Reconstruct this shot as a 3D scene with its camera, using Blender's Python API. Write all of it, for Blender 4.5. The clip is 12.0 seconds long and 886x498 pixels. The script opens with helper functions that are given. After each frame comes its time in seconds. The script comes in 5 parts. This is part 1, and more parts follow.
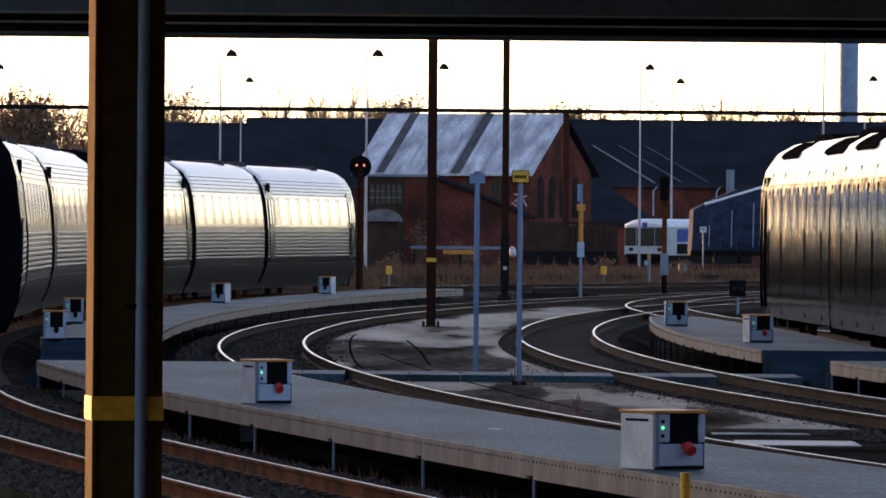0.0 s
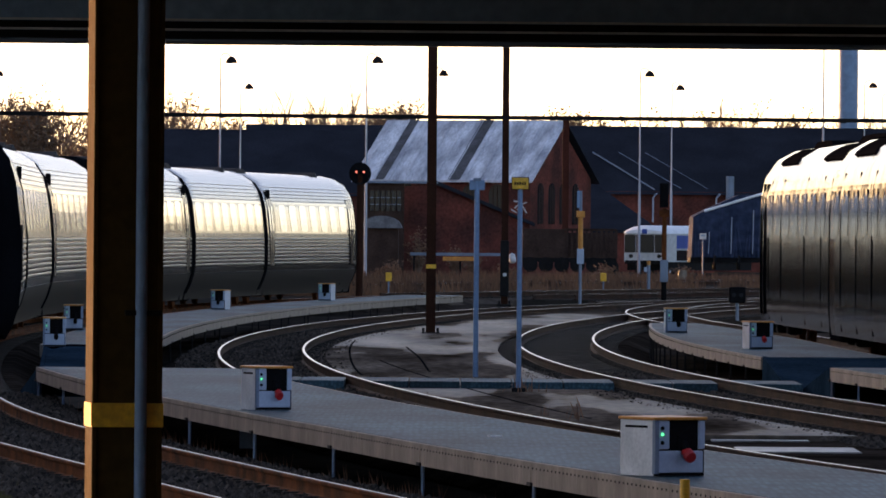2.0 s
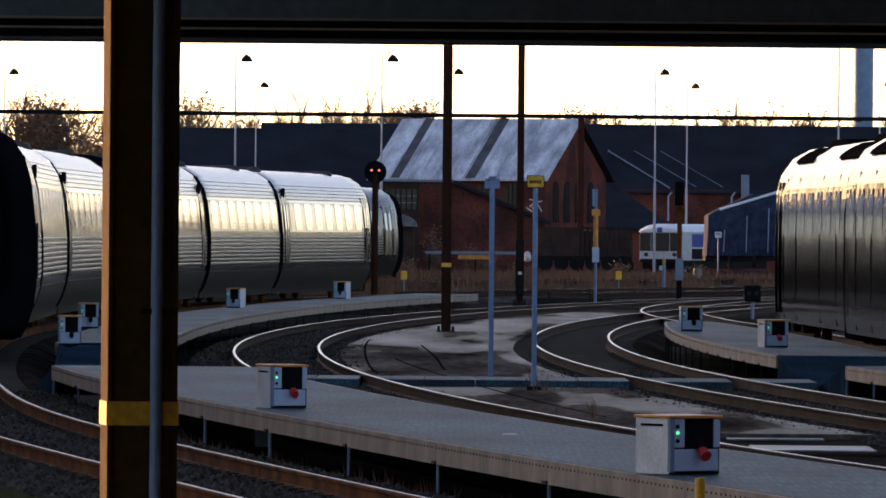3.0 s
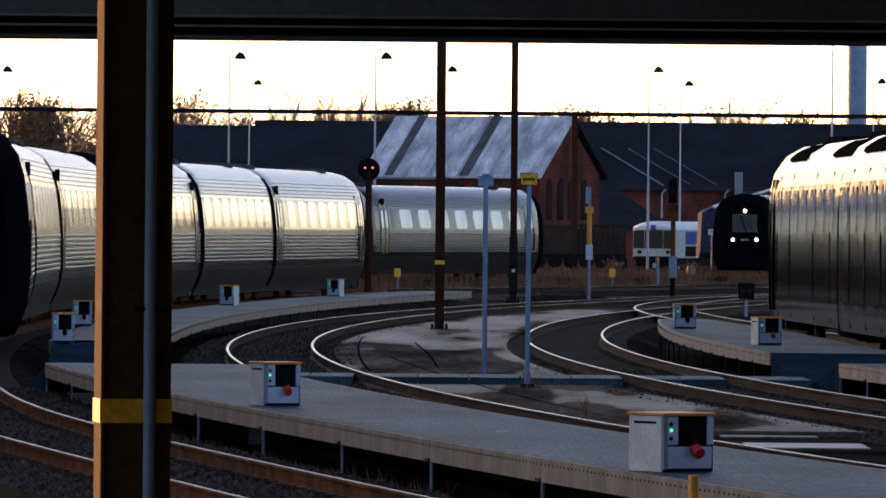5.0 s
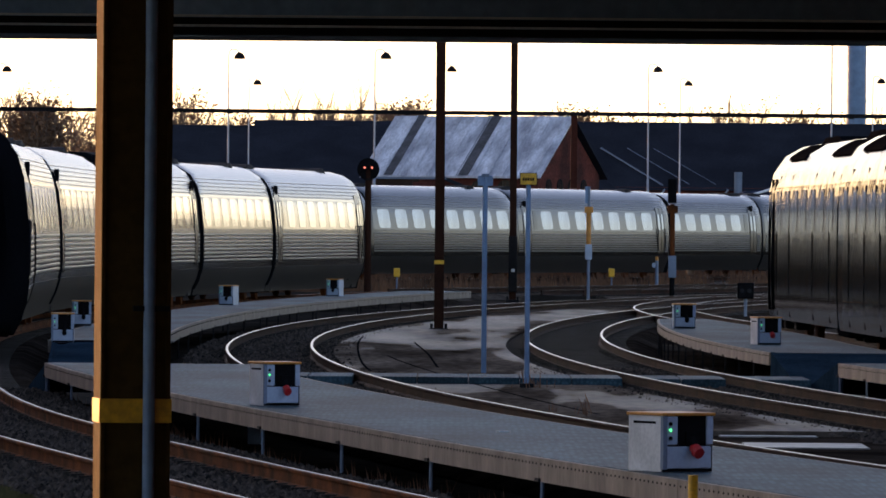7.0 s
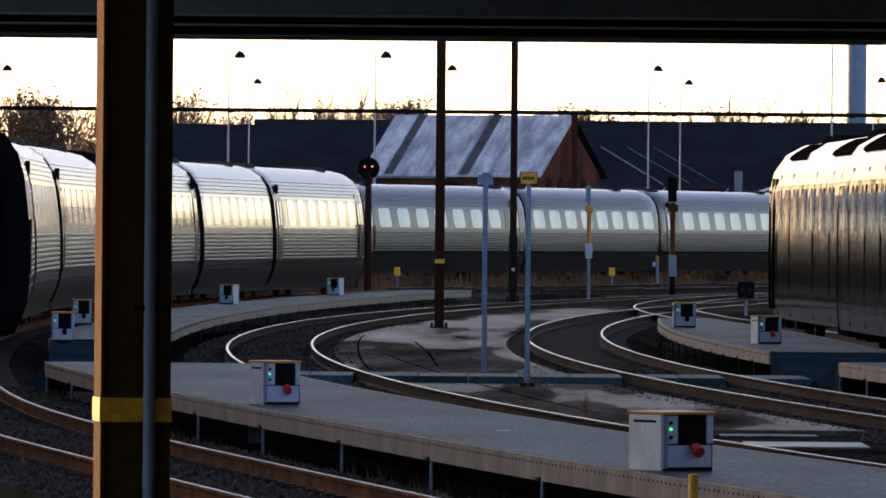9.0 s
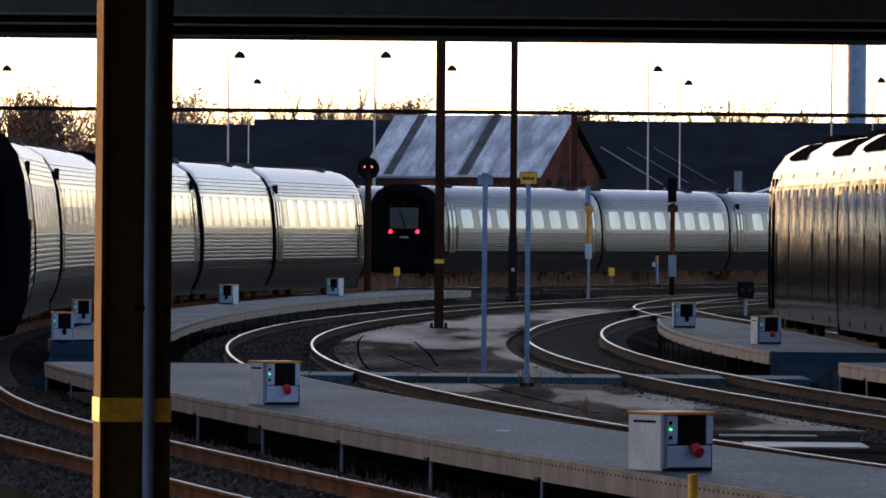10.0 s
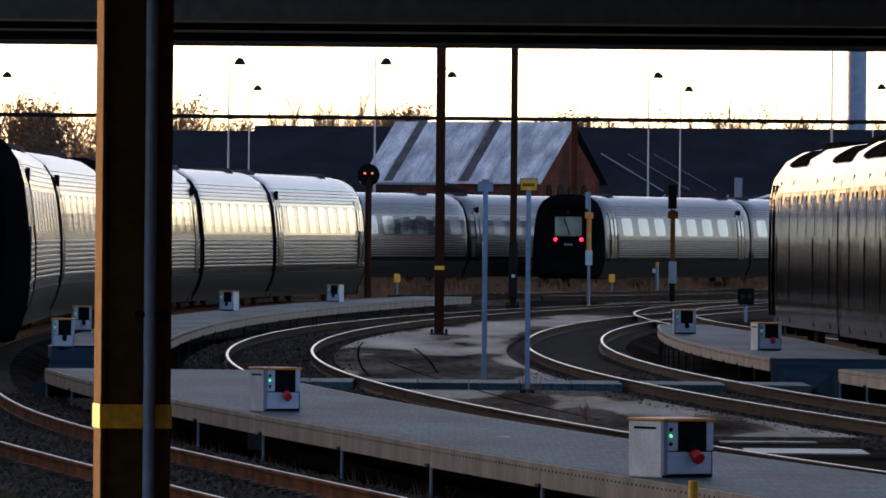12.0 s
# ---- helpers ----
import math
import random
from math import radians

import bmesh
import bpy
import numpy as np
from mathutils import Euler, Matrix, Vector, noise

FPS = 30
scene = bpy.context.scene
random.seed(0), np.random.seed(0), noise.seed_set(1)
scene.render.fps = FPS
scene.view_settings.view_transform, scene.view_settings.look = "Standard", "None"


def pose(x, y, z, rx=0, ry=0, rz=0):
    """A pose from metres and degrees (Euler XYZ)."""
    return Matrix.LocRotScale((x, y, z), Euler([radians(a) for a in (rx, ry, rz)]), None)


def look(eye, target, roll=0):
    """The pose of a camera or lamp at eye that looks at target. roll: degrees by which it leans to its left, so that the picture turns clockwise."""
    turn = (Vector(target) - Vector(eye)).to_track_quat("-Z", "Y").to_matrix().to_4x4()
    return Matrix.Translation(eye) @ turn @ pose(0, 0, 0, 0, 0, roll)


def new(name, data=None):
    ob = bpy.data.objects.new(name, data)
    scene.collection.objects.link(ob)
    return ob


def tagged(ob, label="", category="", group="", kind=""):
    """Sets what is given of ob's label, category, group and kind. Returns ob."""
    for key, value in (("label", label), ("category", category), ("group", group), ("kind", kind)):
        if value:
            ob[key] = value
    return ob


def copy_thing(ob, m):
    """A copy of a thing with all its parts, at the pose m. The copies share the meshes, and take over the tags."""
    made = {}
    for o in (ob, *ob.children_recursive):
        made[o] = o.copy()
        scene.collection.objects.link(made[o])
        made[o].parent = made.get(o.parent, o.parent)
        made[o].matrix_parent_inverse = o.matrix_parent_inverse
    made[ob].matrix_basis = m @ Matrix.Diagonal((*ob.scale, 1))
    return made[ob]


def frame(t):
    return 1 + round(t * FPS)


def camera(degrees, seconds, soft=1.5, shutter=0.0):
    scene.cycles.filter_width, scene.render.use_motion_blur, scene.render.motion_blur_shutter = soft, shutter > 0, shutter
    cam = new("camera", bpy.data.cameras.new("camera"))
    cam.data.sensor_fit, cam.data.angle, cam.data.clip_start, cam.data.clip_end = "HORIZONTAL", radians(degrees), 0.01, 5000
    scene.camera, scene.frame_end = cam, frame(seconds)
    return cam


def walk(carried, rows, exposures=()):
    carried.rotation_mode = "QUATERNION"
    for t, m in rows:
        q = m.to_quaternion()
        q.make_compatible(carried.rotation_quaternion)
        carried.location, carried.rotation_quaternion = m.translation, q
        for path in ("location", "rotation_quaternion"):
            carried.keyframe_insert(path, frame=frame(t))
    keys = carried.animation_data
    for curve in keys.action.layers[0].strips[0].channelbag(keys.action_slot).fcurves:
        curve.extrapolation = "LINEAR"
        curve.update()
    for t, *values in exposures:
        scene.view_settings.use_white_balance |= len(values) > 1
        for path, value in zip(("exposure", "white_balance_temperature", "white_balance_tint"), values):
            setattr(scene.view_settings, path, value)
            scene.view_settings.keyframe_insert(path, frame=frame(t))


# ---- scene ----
EYE = (0, 0, 2.12)
LEAN = 0.498
cam = camera(5.984, 12.0, soft=1.7)
walk(cam, [
    (0.0, look(EYE, (0.000, 1000, -0.547), LEAN)),
    (0.5, look(EYE, (-0.303, 1000, -0.149), LEAN)),
    (1.0, look(EYE, (0.026, 1000, 0.254), LEAN)),
    (1.5, look(EYE, (-0.001, 1000, -0.480), LEAN)),
    (2.0, look(EYE, (0.025, 1000, 0.240), LEAN)),
    (2.5, look(EYE, (3.095, 1000, 0.047), LEAN)),
    (3.0, look(EYE, (-1.772, 1000, 0.038), LEAN)),
    (3.2, look(EYE, (-1.268, 1000, -0.358), LEAN)),
    (5.0, look(EYE, (-1.003, 1000, -0.255), LEAN)),
    (5.5, look(EYE, (-0.707, 1000, 0.214), LEAN)),
    (6.0, look(EYE, (-1.037, 1000, -0.122), LEAN)),
    (6.5, look(EYE, (-0.935, 1000, -0.321), LEAN)),
    (7.0, look(EYE, (-0.936, 1000, -0.275), LEAN)),
    (9.0, look(EYE, (-0.968, 1000, -0.388), LEAN)),
    (9.5, look(EYE, (-0.934, 1000, -0.455), LEAN)),
    (10.0, look(EYE, (-0.935, 1000, -0.368), LEAN)),
    (10.5, look(EYE, (-1.103, 1000, -0.236), LEAN)),
    (11.0, look(EYE, (-1.007, 1000, 0.211), LEAN)),
    (11.5, look(EYE, (-0.844, 1000, 0.646), LEAN)),
    (12.0, look(EYE, (-0.975, 1000, 0.392), LEAN)),
], exposures=[(0.0, 1.92, 6900, 27), (1.0, 1.86, 6900, 27), (2.0, 1.82, 6900, 27), (2.6, 1.72, 6900, 27), (12.0, 1.72, 6900, 27)])

# ---- daylight: low sun on the left, clear pale sky ----
SUN_UP, SUN_SIDE = 5.0, -40.0
world = bpy.data.worlds.new("sky")
scene.world = world
world.use_nodes = True
nt = world.node_tree
sky = nt.nodes.new("ShaderNodeTexSky")
sky.sky_type, sky.sun_disc = "NISHITA", False
sky.sun_elevation, sky.sun_rotation = radians(SUN_UP), radians(SUN_SIDE)
sky.air_density, sky.dust_density, sky.ozone_density = 0.55, 0.8, 0.8
nt.links.new(sky.outputs[0], nt.nodes["Background"].inputs[0])
nt.nodes["Background"].inputs[1].default_value = 0.15
sun_lamp = bpy.data.lights.new("sun", "SUN")
sun_lamp.energy, sun_lamp.angle, sun_lamp.color = 2.0, radians(0.6), (0.72, 0.36, 0.13)
sun = new("sun", sun_lamp)
sun.matrix_world = look((math.sin(radians(SUN_SIDE)) * 100, math.cos(radians(SUN_SIDE)) * 100, math.tan(radians(SUN_UP)) * 100), (0, 0, 0))


# ---- materials ----
def material(name, base, rough=0.6, metal=0.0, vary=0.25, size=2.0, fine=40.0, bump=0.02, dark=None, stretch=(1, 1, 1), glow=None, per_piece=0.0, shine=0.5, edge=None):
    """Base colour with broad stains and fine grain, both in metres, and a fine relief."""
    m = bpy.data.materials.new(name)
    m.use_nodes = True
    n, l = m.node_tree.nodes, m.node_tree.links
    b = n["Principled BSDF"]
    b.inputs["Roughness"].default_value, b.inputs["Metallic"].default_value = rough, metal
    b.inputs["Specular IOR Level"].default_value = shine
    if edge:
        b.inputs["Specular Tint"].default_value = (*edge, 1)
    if glow:
        b.inputs["Emission Color"].default_value, b.inputs["Emission Strength"].default_value = (*base, 1), glow
    co = n.new("ShaderNodeTexCoord")
    mp = n.new("ShaderNodeMapping")
    mp.inputs["Scale"].default_value = stretch
    l.new(co.outputs["Object"], mp.inputs[0])
    broad, grain = n.new("ShaderNodeTexNoise"), n.new("ShaderNodeTexNoise")
    broad.inputs["Scale"].default_value, broad.inputs["Detail"].default_value = 1 / size, 5
    grain.inputs["Scale"].default_value, grain.inputs["Detail"].default_value = fine, 3
    l.new(mp.outputs[0], broad.inputs[0])
    l.new(mp.outputs[0], grain.inputs[0])
    ramp = n.new("ShaderNodeValToRGB")
    ramp.color_ramp.elements[0].position, ramp.color_ramp.elements[1].position = 0.35, 0.68
    dk = dark or tuple(c * (1 - vary) for c in base)
    ramp.color_ramp.elements[0].color = (*dk, 1)
    ramp.color_ramp.elements[1].color = (*base, 1)
    l.new(broad.outputs[0], ramp.inputs[0])
    mix = n.new("ShaderNodeMix")
    mix.data_type, mix.blend_type = "RGBA", "MULTIPLY"
    mix.inputs[0].default_value = min(1.0, vary * 1.6)
    l.new(ramp.outputs[0], mix.inputs[6])
    g2 = n.new("ShaderNodeValToRGB")
    g2.color_ramp.elements[0].position, g2.color_ramp.elements[1].position = 0.3, 0.7
    g2.color_ramp.elements[0].color = (0.45, 0.45, 0.45, 1)
    l.new(grain.outputs[0], g2.inputs[0])
    l.new(g2.outputs[0], mix.inputs[7])
    last = mix.outputs[2]
    if per_piece:
        info, hsv, mr = n.new("ShaderNodeObjectInfo"), n.new("ShaderNodeHueSaturation"), n.new("ShaderNodeMapRange")
        mr.inputs[3].default_value, mr.inputs[4].default_value = 1 - per_piece, 1 + per_piece
        l.new(info.outputs["Random"], mr.inputs[0])
        l.new(mr.outputs[0], hsv.inputs["Value"])
        l.new(last, hsv.inputs["Color"])
        last = hsv.outputs[0]
    l.new(last, b.inputs["Base Color"])
    if bump:
        bp = n.new("ShaderNodeBump")
        bp.inputs["Strength"].default_value, bp.inputs["Distance"].default_value = 0.6, bump
        l.new(grain.outputs[0], bp.inputs["Height"])
        l.new(bp.outputs[0], b.inputs["Normal"])
    return m


STEEL = material("brushed_steel", (0.078, 0.082, 0.090), 0.26, 1.0, 0.2, 3.0, 2.2, 0.003, stretch=(0.4, 1, 0.12))
# brown of the reflected evening light is put into base and edge colour
MIRROR = material("reflection_brown_steel", (0.25, 0.21, 0.18), 0.12, 1.0, 0.35, 1.6, 1.1, 0.045, stretch=(0.4, 0.8, 0.30), edge=(0.27, 0.23, 0.195))
ALU = material("corrugated_aluminium", (0.078, 0.081, 0.090), 0.36, 1.0, 0.2, 2.0, 20.0, 0.003)
BAND = material("grey_window_band", (0.030, 0.032, 0.040), 0.12, 0.0, 0.2, 2.0, 2.0, 0.002, stretch=(0.4, 1, 0.12))
GLASS = material("train_glass", (0.40, 0.43, 0.47), 0.13, 0.9, 0.15, 1.2, 1.6, 0.003, stretch=(0.4, 1, 0.2))
DARKGLASS = material("dark_glass", (0.015, 0.018, 0.022), 0.12, 0.0, 0.1, 1.0, 5.0, 0.0, shine=0.25)
RUBBER = material("black_rubber", (0.006, 0.0065, 0.008), 0.8, 0.0, 0.3, 1.0, 20.0, 0.003, shine=0.0)
SKIRT = material("dark_grey_skirt", (0.018, 0.017, 0.017), 0.4, 0.0, 0.3, 1.5, 10.0, 0.003, shine=0.2)
UNDER = material("underframe_black", (0.015, 0.014, 0.014), 0.8, 0.0, 0.4, 0.8, 15.0, 0.01, shine=0.1)
RUST = material("rusty_steel", (0.17, 0.050, 0.015), 0.8, 0.0, 0.4, 0.5, 30.0, 0.006, dark=(0.05, 0.018, 0.008), shine=0.03)
DARKRUST = material("dark_rusty_steel", (0.045, 0.019, 0.010), 0.8, 0.0, 0.4, 0.8, 30.0, 0.006, dark=(0.018, 0.009, 0.006), shine=0.04)
RAILTOP = material("polished_rail_head", (0.26, 0.20, 0.145), 0.3, 1.0, 0.2, 2.0, 20.0, 0.001)
DULLTOP = material("dull_rail_head", (0.17, 0.11, 0.07), 0.42, 0.8, 0.5, 5.0, 20.0, 0.001, dark=(0.05, 0.022, 0.012), stretch=(1, 0.3, 1))
SLEEPER = material("sleeper_concrete", (0.04, 0.035, 0.03), 0.9, 0, 0.4, 0.7, 30.0, 0.01, per_piece=0.3, shine=0.05)
BALLAST = material("ballast", (0.050, 0.039, 0.031), 0.95, 0, 0.6, 1.3, 14.0, 0.06, dark=(0.014, 0.011, 0.009), shine=0.0)
ASPHALT = material("worn_asphalt", (0.21, 0.165, 0.125), 0.55, 0, 0.6, 1.5, 7.0, 0.006, dark=(0.035, 0.025, 0.018), shine=0.0, stretch=(1, 0.14, 1))
PALESLAB = material("smooth_concrete_slab", (0.26, 0.245, 0.23), 0.45, 0, 0.5, 0.4, 12.0, 0.003, dark=(0.08, 0.075, 0.07), shine=0.1)
GROUND = material("yard_ground", (0.065, 0.054, 0.044), 0.95, 0, 0.5, 6.0, 4.0, 0.04, dark=(0.028, 0.024, 0.020), shine=0.0)
# the ballast in a paler colour, for the far tracks
FARBALLAST = material("far_pale_ballast", (0.15, 0.12, 0.095), 0.95, 0, 0.6, 2.2, 9.0, 0.04, dark=(0.045, 0.036, 0.029), shine=0.0)
DECK = material("galvanised_deck", (0.046, 0.098, 0.122), 0.62, 0.1, 0.4, 1.3, 14.0, 0.004, dark=(0.028, 0.047, 0.054), stretch=(1, 0.25, 1), per_piece=0.14, shine=0.03)
RAMP = material("dark_blue_steel_plate", (0.022, 0.046, 0.070), 0.7, 0.0, 0.4, 1.2, 12.0, 0.004, shine=0.0)
FASCIA = material("platform_fascia", (0.25, 0.205, 0.155), 0.7, 0.1, 0.45, 0.7, 20.0, 0.004, dark=(0.10, 0.074, 0.052), stretch=(1, 1, 0.3))
GALV = material("galvanised_steel", (0.15, 0.20, 0.27), 0.5, 0.3, 0.2, 0.6, 20.0, 0.002)
PAINT_BLACK = material("column_paint", (0.042, 0.015, 0.008), 0.8, 0, 0.4, 0.8, 20.0, 0.003, shine=0.08)
COLUMN = material("weathered_column", (0.072, 0.044, 0.013), 0.75, 0, 0.4, 0.6, 20.0, 0.003, dark=(0.05, 0.028, 0.009), shine=0.04)
YELLOW = material("yellow_paint", (0.90, 0.46, 0.012), 0.5, 0, 0.3, 0.1, 40.0, 0.002)
ORANGE = material("orange_paint", (0.65, 0.24, 0.02), 0.5, 0, 0.3, 0.2, 40.0, 0.002)
REDOXIDE = material("red_oxide_paint", (0.085, 0.026, 0.017), 0.8, 0, 0.35, 0.8, 20.0, 0.003, shine=0.05)
WHITE = material("white_painted_steel", (0.60, 0.60, 0.58), 0.5, 0, 0.25, 0.3, 30.0, 0.002)
BLUEWHITE = material("pale_blue_steel", (0.32, 0.40, 0.50), 0.4, 0, 0.15, 0.4, 30.0, 0.002)
# whiter than WHITE: the railcar roof's sky light is put into the colour
ROOFWHITE = material("bright_white_paint", (0.84, 0.85, 0.86), 0.45, 0, 0.15, 0.8, 20.0, 0.002)
BLUEDEEP = material("deep_blue_paint", (0.02, 0.075, 0.36), 0.4, 0, 0.25, 0.5, 20.0, 0.002)
BLACK = material("matt_black", (0.010, 0.010, 0.011), 0.7, 0, 0.3, 0.3, 30.0, 0.002, shine=0.0)
RED = material("red_plastic", (0.55, 0.02, 0.02), 0.35, 0, 0.2, 0.1, 30.0, 0.0)
BRICK = material("red_brick", (0.20, 0.058, 0.042), 0.9, 0, 0.5, 1.6, 6.0, 0.02, dark=(0.075, 0.030, 0.025), shine=0.05)
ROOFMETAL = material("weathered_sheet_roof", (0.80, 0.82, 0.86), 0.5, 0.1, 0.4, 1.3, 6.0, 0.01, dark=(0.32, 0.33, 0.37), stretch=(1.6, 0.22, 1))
TINROOF = material("dull_grey_tin", (0.20, 0.20, 0.21), 0.6, 0.1, 0.4, 0.6, 8.0, 0.005, dark=(0.08, 0.08, 0.085))
MOSSROOF = material("mossy_sheet", (0.10, 0.10, 0.11), 0.9, 0, 0.5, 0.8, 6.0, 0.01, dark=(0.05, 0.05, 0.055))
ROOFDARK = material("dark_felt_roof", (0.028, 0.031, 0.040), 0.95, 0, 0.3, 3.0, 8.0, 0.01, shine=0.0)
WOODDARK = material("dark_boards", (0.07, 0.042, 0.032), 0.9, 0, 0.4, 0.8, 12.0, 0.01, shine=0.1)
TARP = material("blue_tarpaulin", (0.045, 0.062, 0.110), 0.7, 0, 0.45, 0.7, 2.0, 0.08, dark=(0.022, 0.032, 0.06), shine=0.02)
BARK = material("bark", (0.20, 0.135, 0.095), 0.95, 0, 0.3, 1.0, 20.0, 0.01)
LEAF = material("autumn_leaves", (0.28, 0.12, 0.045), 0.8, 0, 0.5, 3.0, 3.0, 0.0, dark=(0.09, 0.05, 0.025))
GRASS = material("dry_grass", (0.27, 0.125, 0.060), 0.9, 0, 0.5, 2.5, 3.0, 0.0, dark=(0.09, 0.042, 0.022))
MOSS = material("green_grass", (0.07, 0.075, 0.02), 0.9, 0, 0.4, 0.6, 5.0, 0.0, dark=(0.10, 0.07, 0.02))
STONE = material("ballast_stone", (0.11, 0.085, 0.066), 0.9, 0, 0.6, 0.12, 9.0, 0.0, dark=(0.011, 0.009, 0.008), shine=0.1)
CANOPY = material("canopy_steel", (0.23, 0.37, 0.54), 0.6, 0.1, 0.3, 2.0, 10.0, 0.004)
BLUEPAINT = material("faded_blue_paint", (0.15, 0.26, 0.40), 0.5, 0, 0.25, 0.6, 20.0, 0.002)
PALEPOLE = material("pale_painted_steel", (0.36, 0.42, 0.50), 0.5, 0, 0.2, 0.8, 20.0, 0.002)
LAMP_RED = material("red_lamp", (1.0, 0.015, 0.03), 0.4, 0, 0.0, 1, 1, 0, glow=3)
LAMP_WHITE = material("white_lamp", (1.0, 0.9, 0.72), 0.4, 0, 0.0, 1, 1, 0, glow=5)
LAMP_GREEN = material("green_lamp", (0.02, 0.7, 0.2), 0.4, 0, 0.0, 1, 1, 0, glow=0.8)
LAMP_PINK = material("signal_lamp", (1.0, 0.2, 0.12), 0.4, 0, 0.0, 1, 1, 0, glow=0.45)


def tread(m, wide, deep):
    """Colours rows of lighter studs and darker gaps into a deck material; adds no relief."""
    n, l = m.node_tree.nodes, m.node_tree.links
    b = n["Principled BSDF"]
    co, mp, vo, rp, mx = n.new("ShaderNodeTexCoord"), n.new("ShaderNodeMapping"), n.new("ShaderNodeTexVoronoi"), n.new("ShaderNodeValToRGB"), n.new("ShaderNodeMix")
    mp.inputs["Scale"].default_value = (1 / wide, 1 / deep, 1 / wide)
    vo.inputs["Scale"].default_value, vo.inputs["Randomness"].default_value = 1.0, 0.5
    rp.color_ramp.elements[0].position, rp.color_ramp.elements[1].position = 0.2, 0.5
    rp.color_ramp.elements[0].color, rp.color_ramp.elements[1].color = (1.2, 1.2, 1.2, 1), (0.82, 0.82, 0.82, 1)
    mx.data_type, mx.blend_type = "RGBA", "MULTIPLY"
    mx.inputs[0].default_value = 1.0
    old = b.inputs["Base Color"].links[0].from_socket
    l.new(co.outputs["Object"], mp.inputs[0])
    l.new(mp.outputs[0], vo.inputs["Vector"])
    l.new(vo.outputs["Distance"], rp.inputs[0])
    l.new(old, mx.inputs[6])
    l.new(rp.outputs[0], mx.inputs[7])
    l.new(mx.outputs[2], b.inputs["Base Color"])


tread(DECK, 0.06, 1.1)


def worn_gloss(m, size, most):
    """Smooth worn patches that shine a little at a flat angle."""
    n, l = m.node_tree.nodes, m.node_tree.links
    co, mp, no, mr = n.new("ShaderNodeTexCoord"), n.new("ShaderNodeMapping"), n.new("ShaderNodeTexNoise"), n.new("ShaderNodeMapRange")
    mp.inputs["Scale"].default_value = (1, 0.1, 1)
    no.inputs["Scale"].default_value, no.inputs["Detail"].default_value = 1 / size, 4
    mr.inputs[1].default_value, mr.inputs[2].default_value, mr.inputs[4].default_value = 0.5, 0.72, most
    l.new(co.outputs["Object"], mp.inputs[0])
    l.new(mp.outputs[0], no.inputs[0])
    l.new(no.outputs[0], mr.inputs[0])
    l.new(mr.outputs[0], n["Principled BSDF"].inputs["Specular IOR Level"])


worn_gloss(ASPHALT, 2.6, 0.12)


SIGN_BARS = [(-0.085 + i * 0.035, -0.06 + i * 0.035, 2.955, 3.0) for i in range(5)]
# trees: x in metres at 700 m, height, kind
TREES = [(-36.5, 12.6, 0), (-34.6, 12.0, 2), (-33.0, 11.2, 1), (-31.4, 11.4, 0), (-29.6, 10.8, 2), (-28.0, 10.4, 1), (-26.2, 10.6, 0), (-22.6, 12.2, 0), (-20.2, 12.4, 2), (-18.2, 11.0, 0), (-14.6, 9.6, 1), (-11.2, 12.6, 3), (-9.4, 12.9, 3), (-7.8, 12.0, 3), (-7.0, 11.0, 0), (-5.8, 11.4, 1), (-4.6, 11.0, 1), (-2.0, 9.2, 2), (3.2, 9.2, 0), (6.6, 9.6, 2), (9.4, 10.2, 1), (11.8, 10.9, 1), (13.6, 10.4, 2), (15.6, 9.8, 0), (18.8, 10.2, 0), (20.6, 11.0, 3), (22.6, 11.8, 0), (24.8, 11.4, 2), (26.8, 10.4, 1), (29.4, 10.0, 0), (33.0, 10.6, 2), (36.0, 11.0, 0)]


# ---- mesh tools ----
def mesh_of(bm, name, mat, smooth=False, angle=35):
    bmesh.ops.recalc_face_normals(bm, faces=bm.faces)
    me = bpy.data.meshes.new(name)
    bm.to_mesh(me)
    bm.free()
    for mm in (mat if isinstance(mat, (list, tuple)) else [mat]):
        me.materials.append(mm)
    if smooth:
        me.shade_smooth()
        me.set_sharp_from_angle(angle=radians(angle))
    return me


def inst(name, me, parent=None, m=None, label=""):
    ob = new(name, me)
    ob.parent = parent
    if m is not None:
        ob.matrix_basis = m
    return tagged(ob, label)


def part(name, bm, mat, parent, label="", m=None, smooth=False):
    return inst(name, mesh_of(bm, name, mat, smooth), parent, m, label)


def root(name, m, label, category, group="", kind=""):
    ob = new(name)
    ob.empty_display_size = 0.3
    ob.matrix_basis = m
    return tagged(ob, label, category, group, kind)


def box(bm, x0, x1, y0, y1, z0, z1, bevel=0.0, mi=0):
    r = bmesh.ops.create_cube(bm, size=1.0, matrix=Matrix.Translation(((x0 + x1) / 2, (y0 + y1) / 2, (z0 + z1) / 2)) @ Matrix.Diagonal((x1 - x0, y1 - y0, z1 - z0, 1)))
    if mi:
        for f in {f for v in r["verts"] for f in v.link_faces}:
            f.material_index = mi
    if bevel:
        bmesh.ops.bevel(bm, geom=list({e for v in r["verts"] for e in v.link_edges}), offset=bevel, segments=2, affect="EDGES", profile=0.5)
    return bm


def rod(bm, p, q, r0, r1=None, seg=10):
    p, q = Vector(p), Vector(q)
    d = q - p
    m = Matrix.Translation((p + q) / 2) @ d.to_track_quat("Z", "Y").to_matrix().to_4x4()
    bmesh.ops.create_cone(bm, cap_ends=True, segments=seg, radius1=r0, radius2=r0 if r1 is None else r1, depth=d.length, matrix=m)
    return bm


def B():
    return bmesh.new()


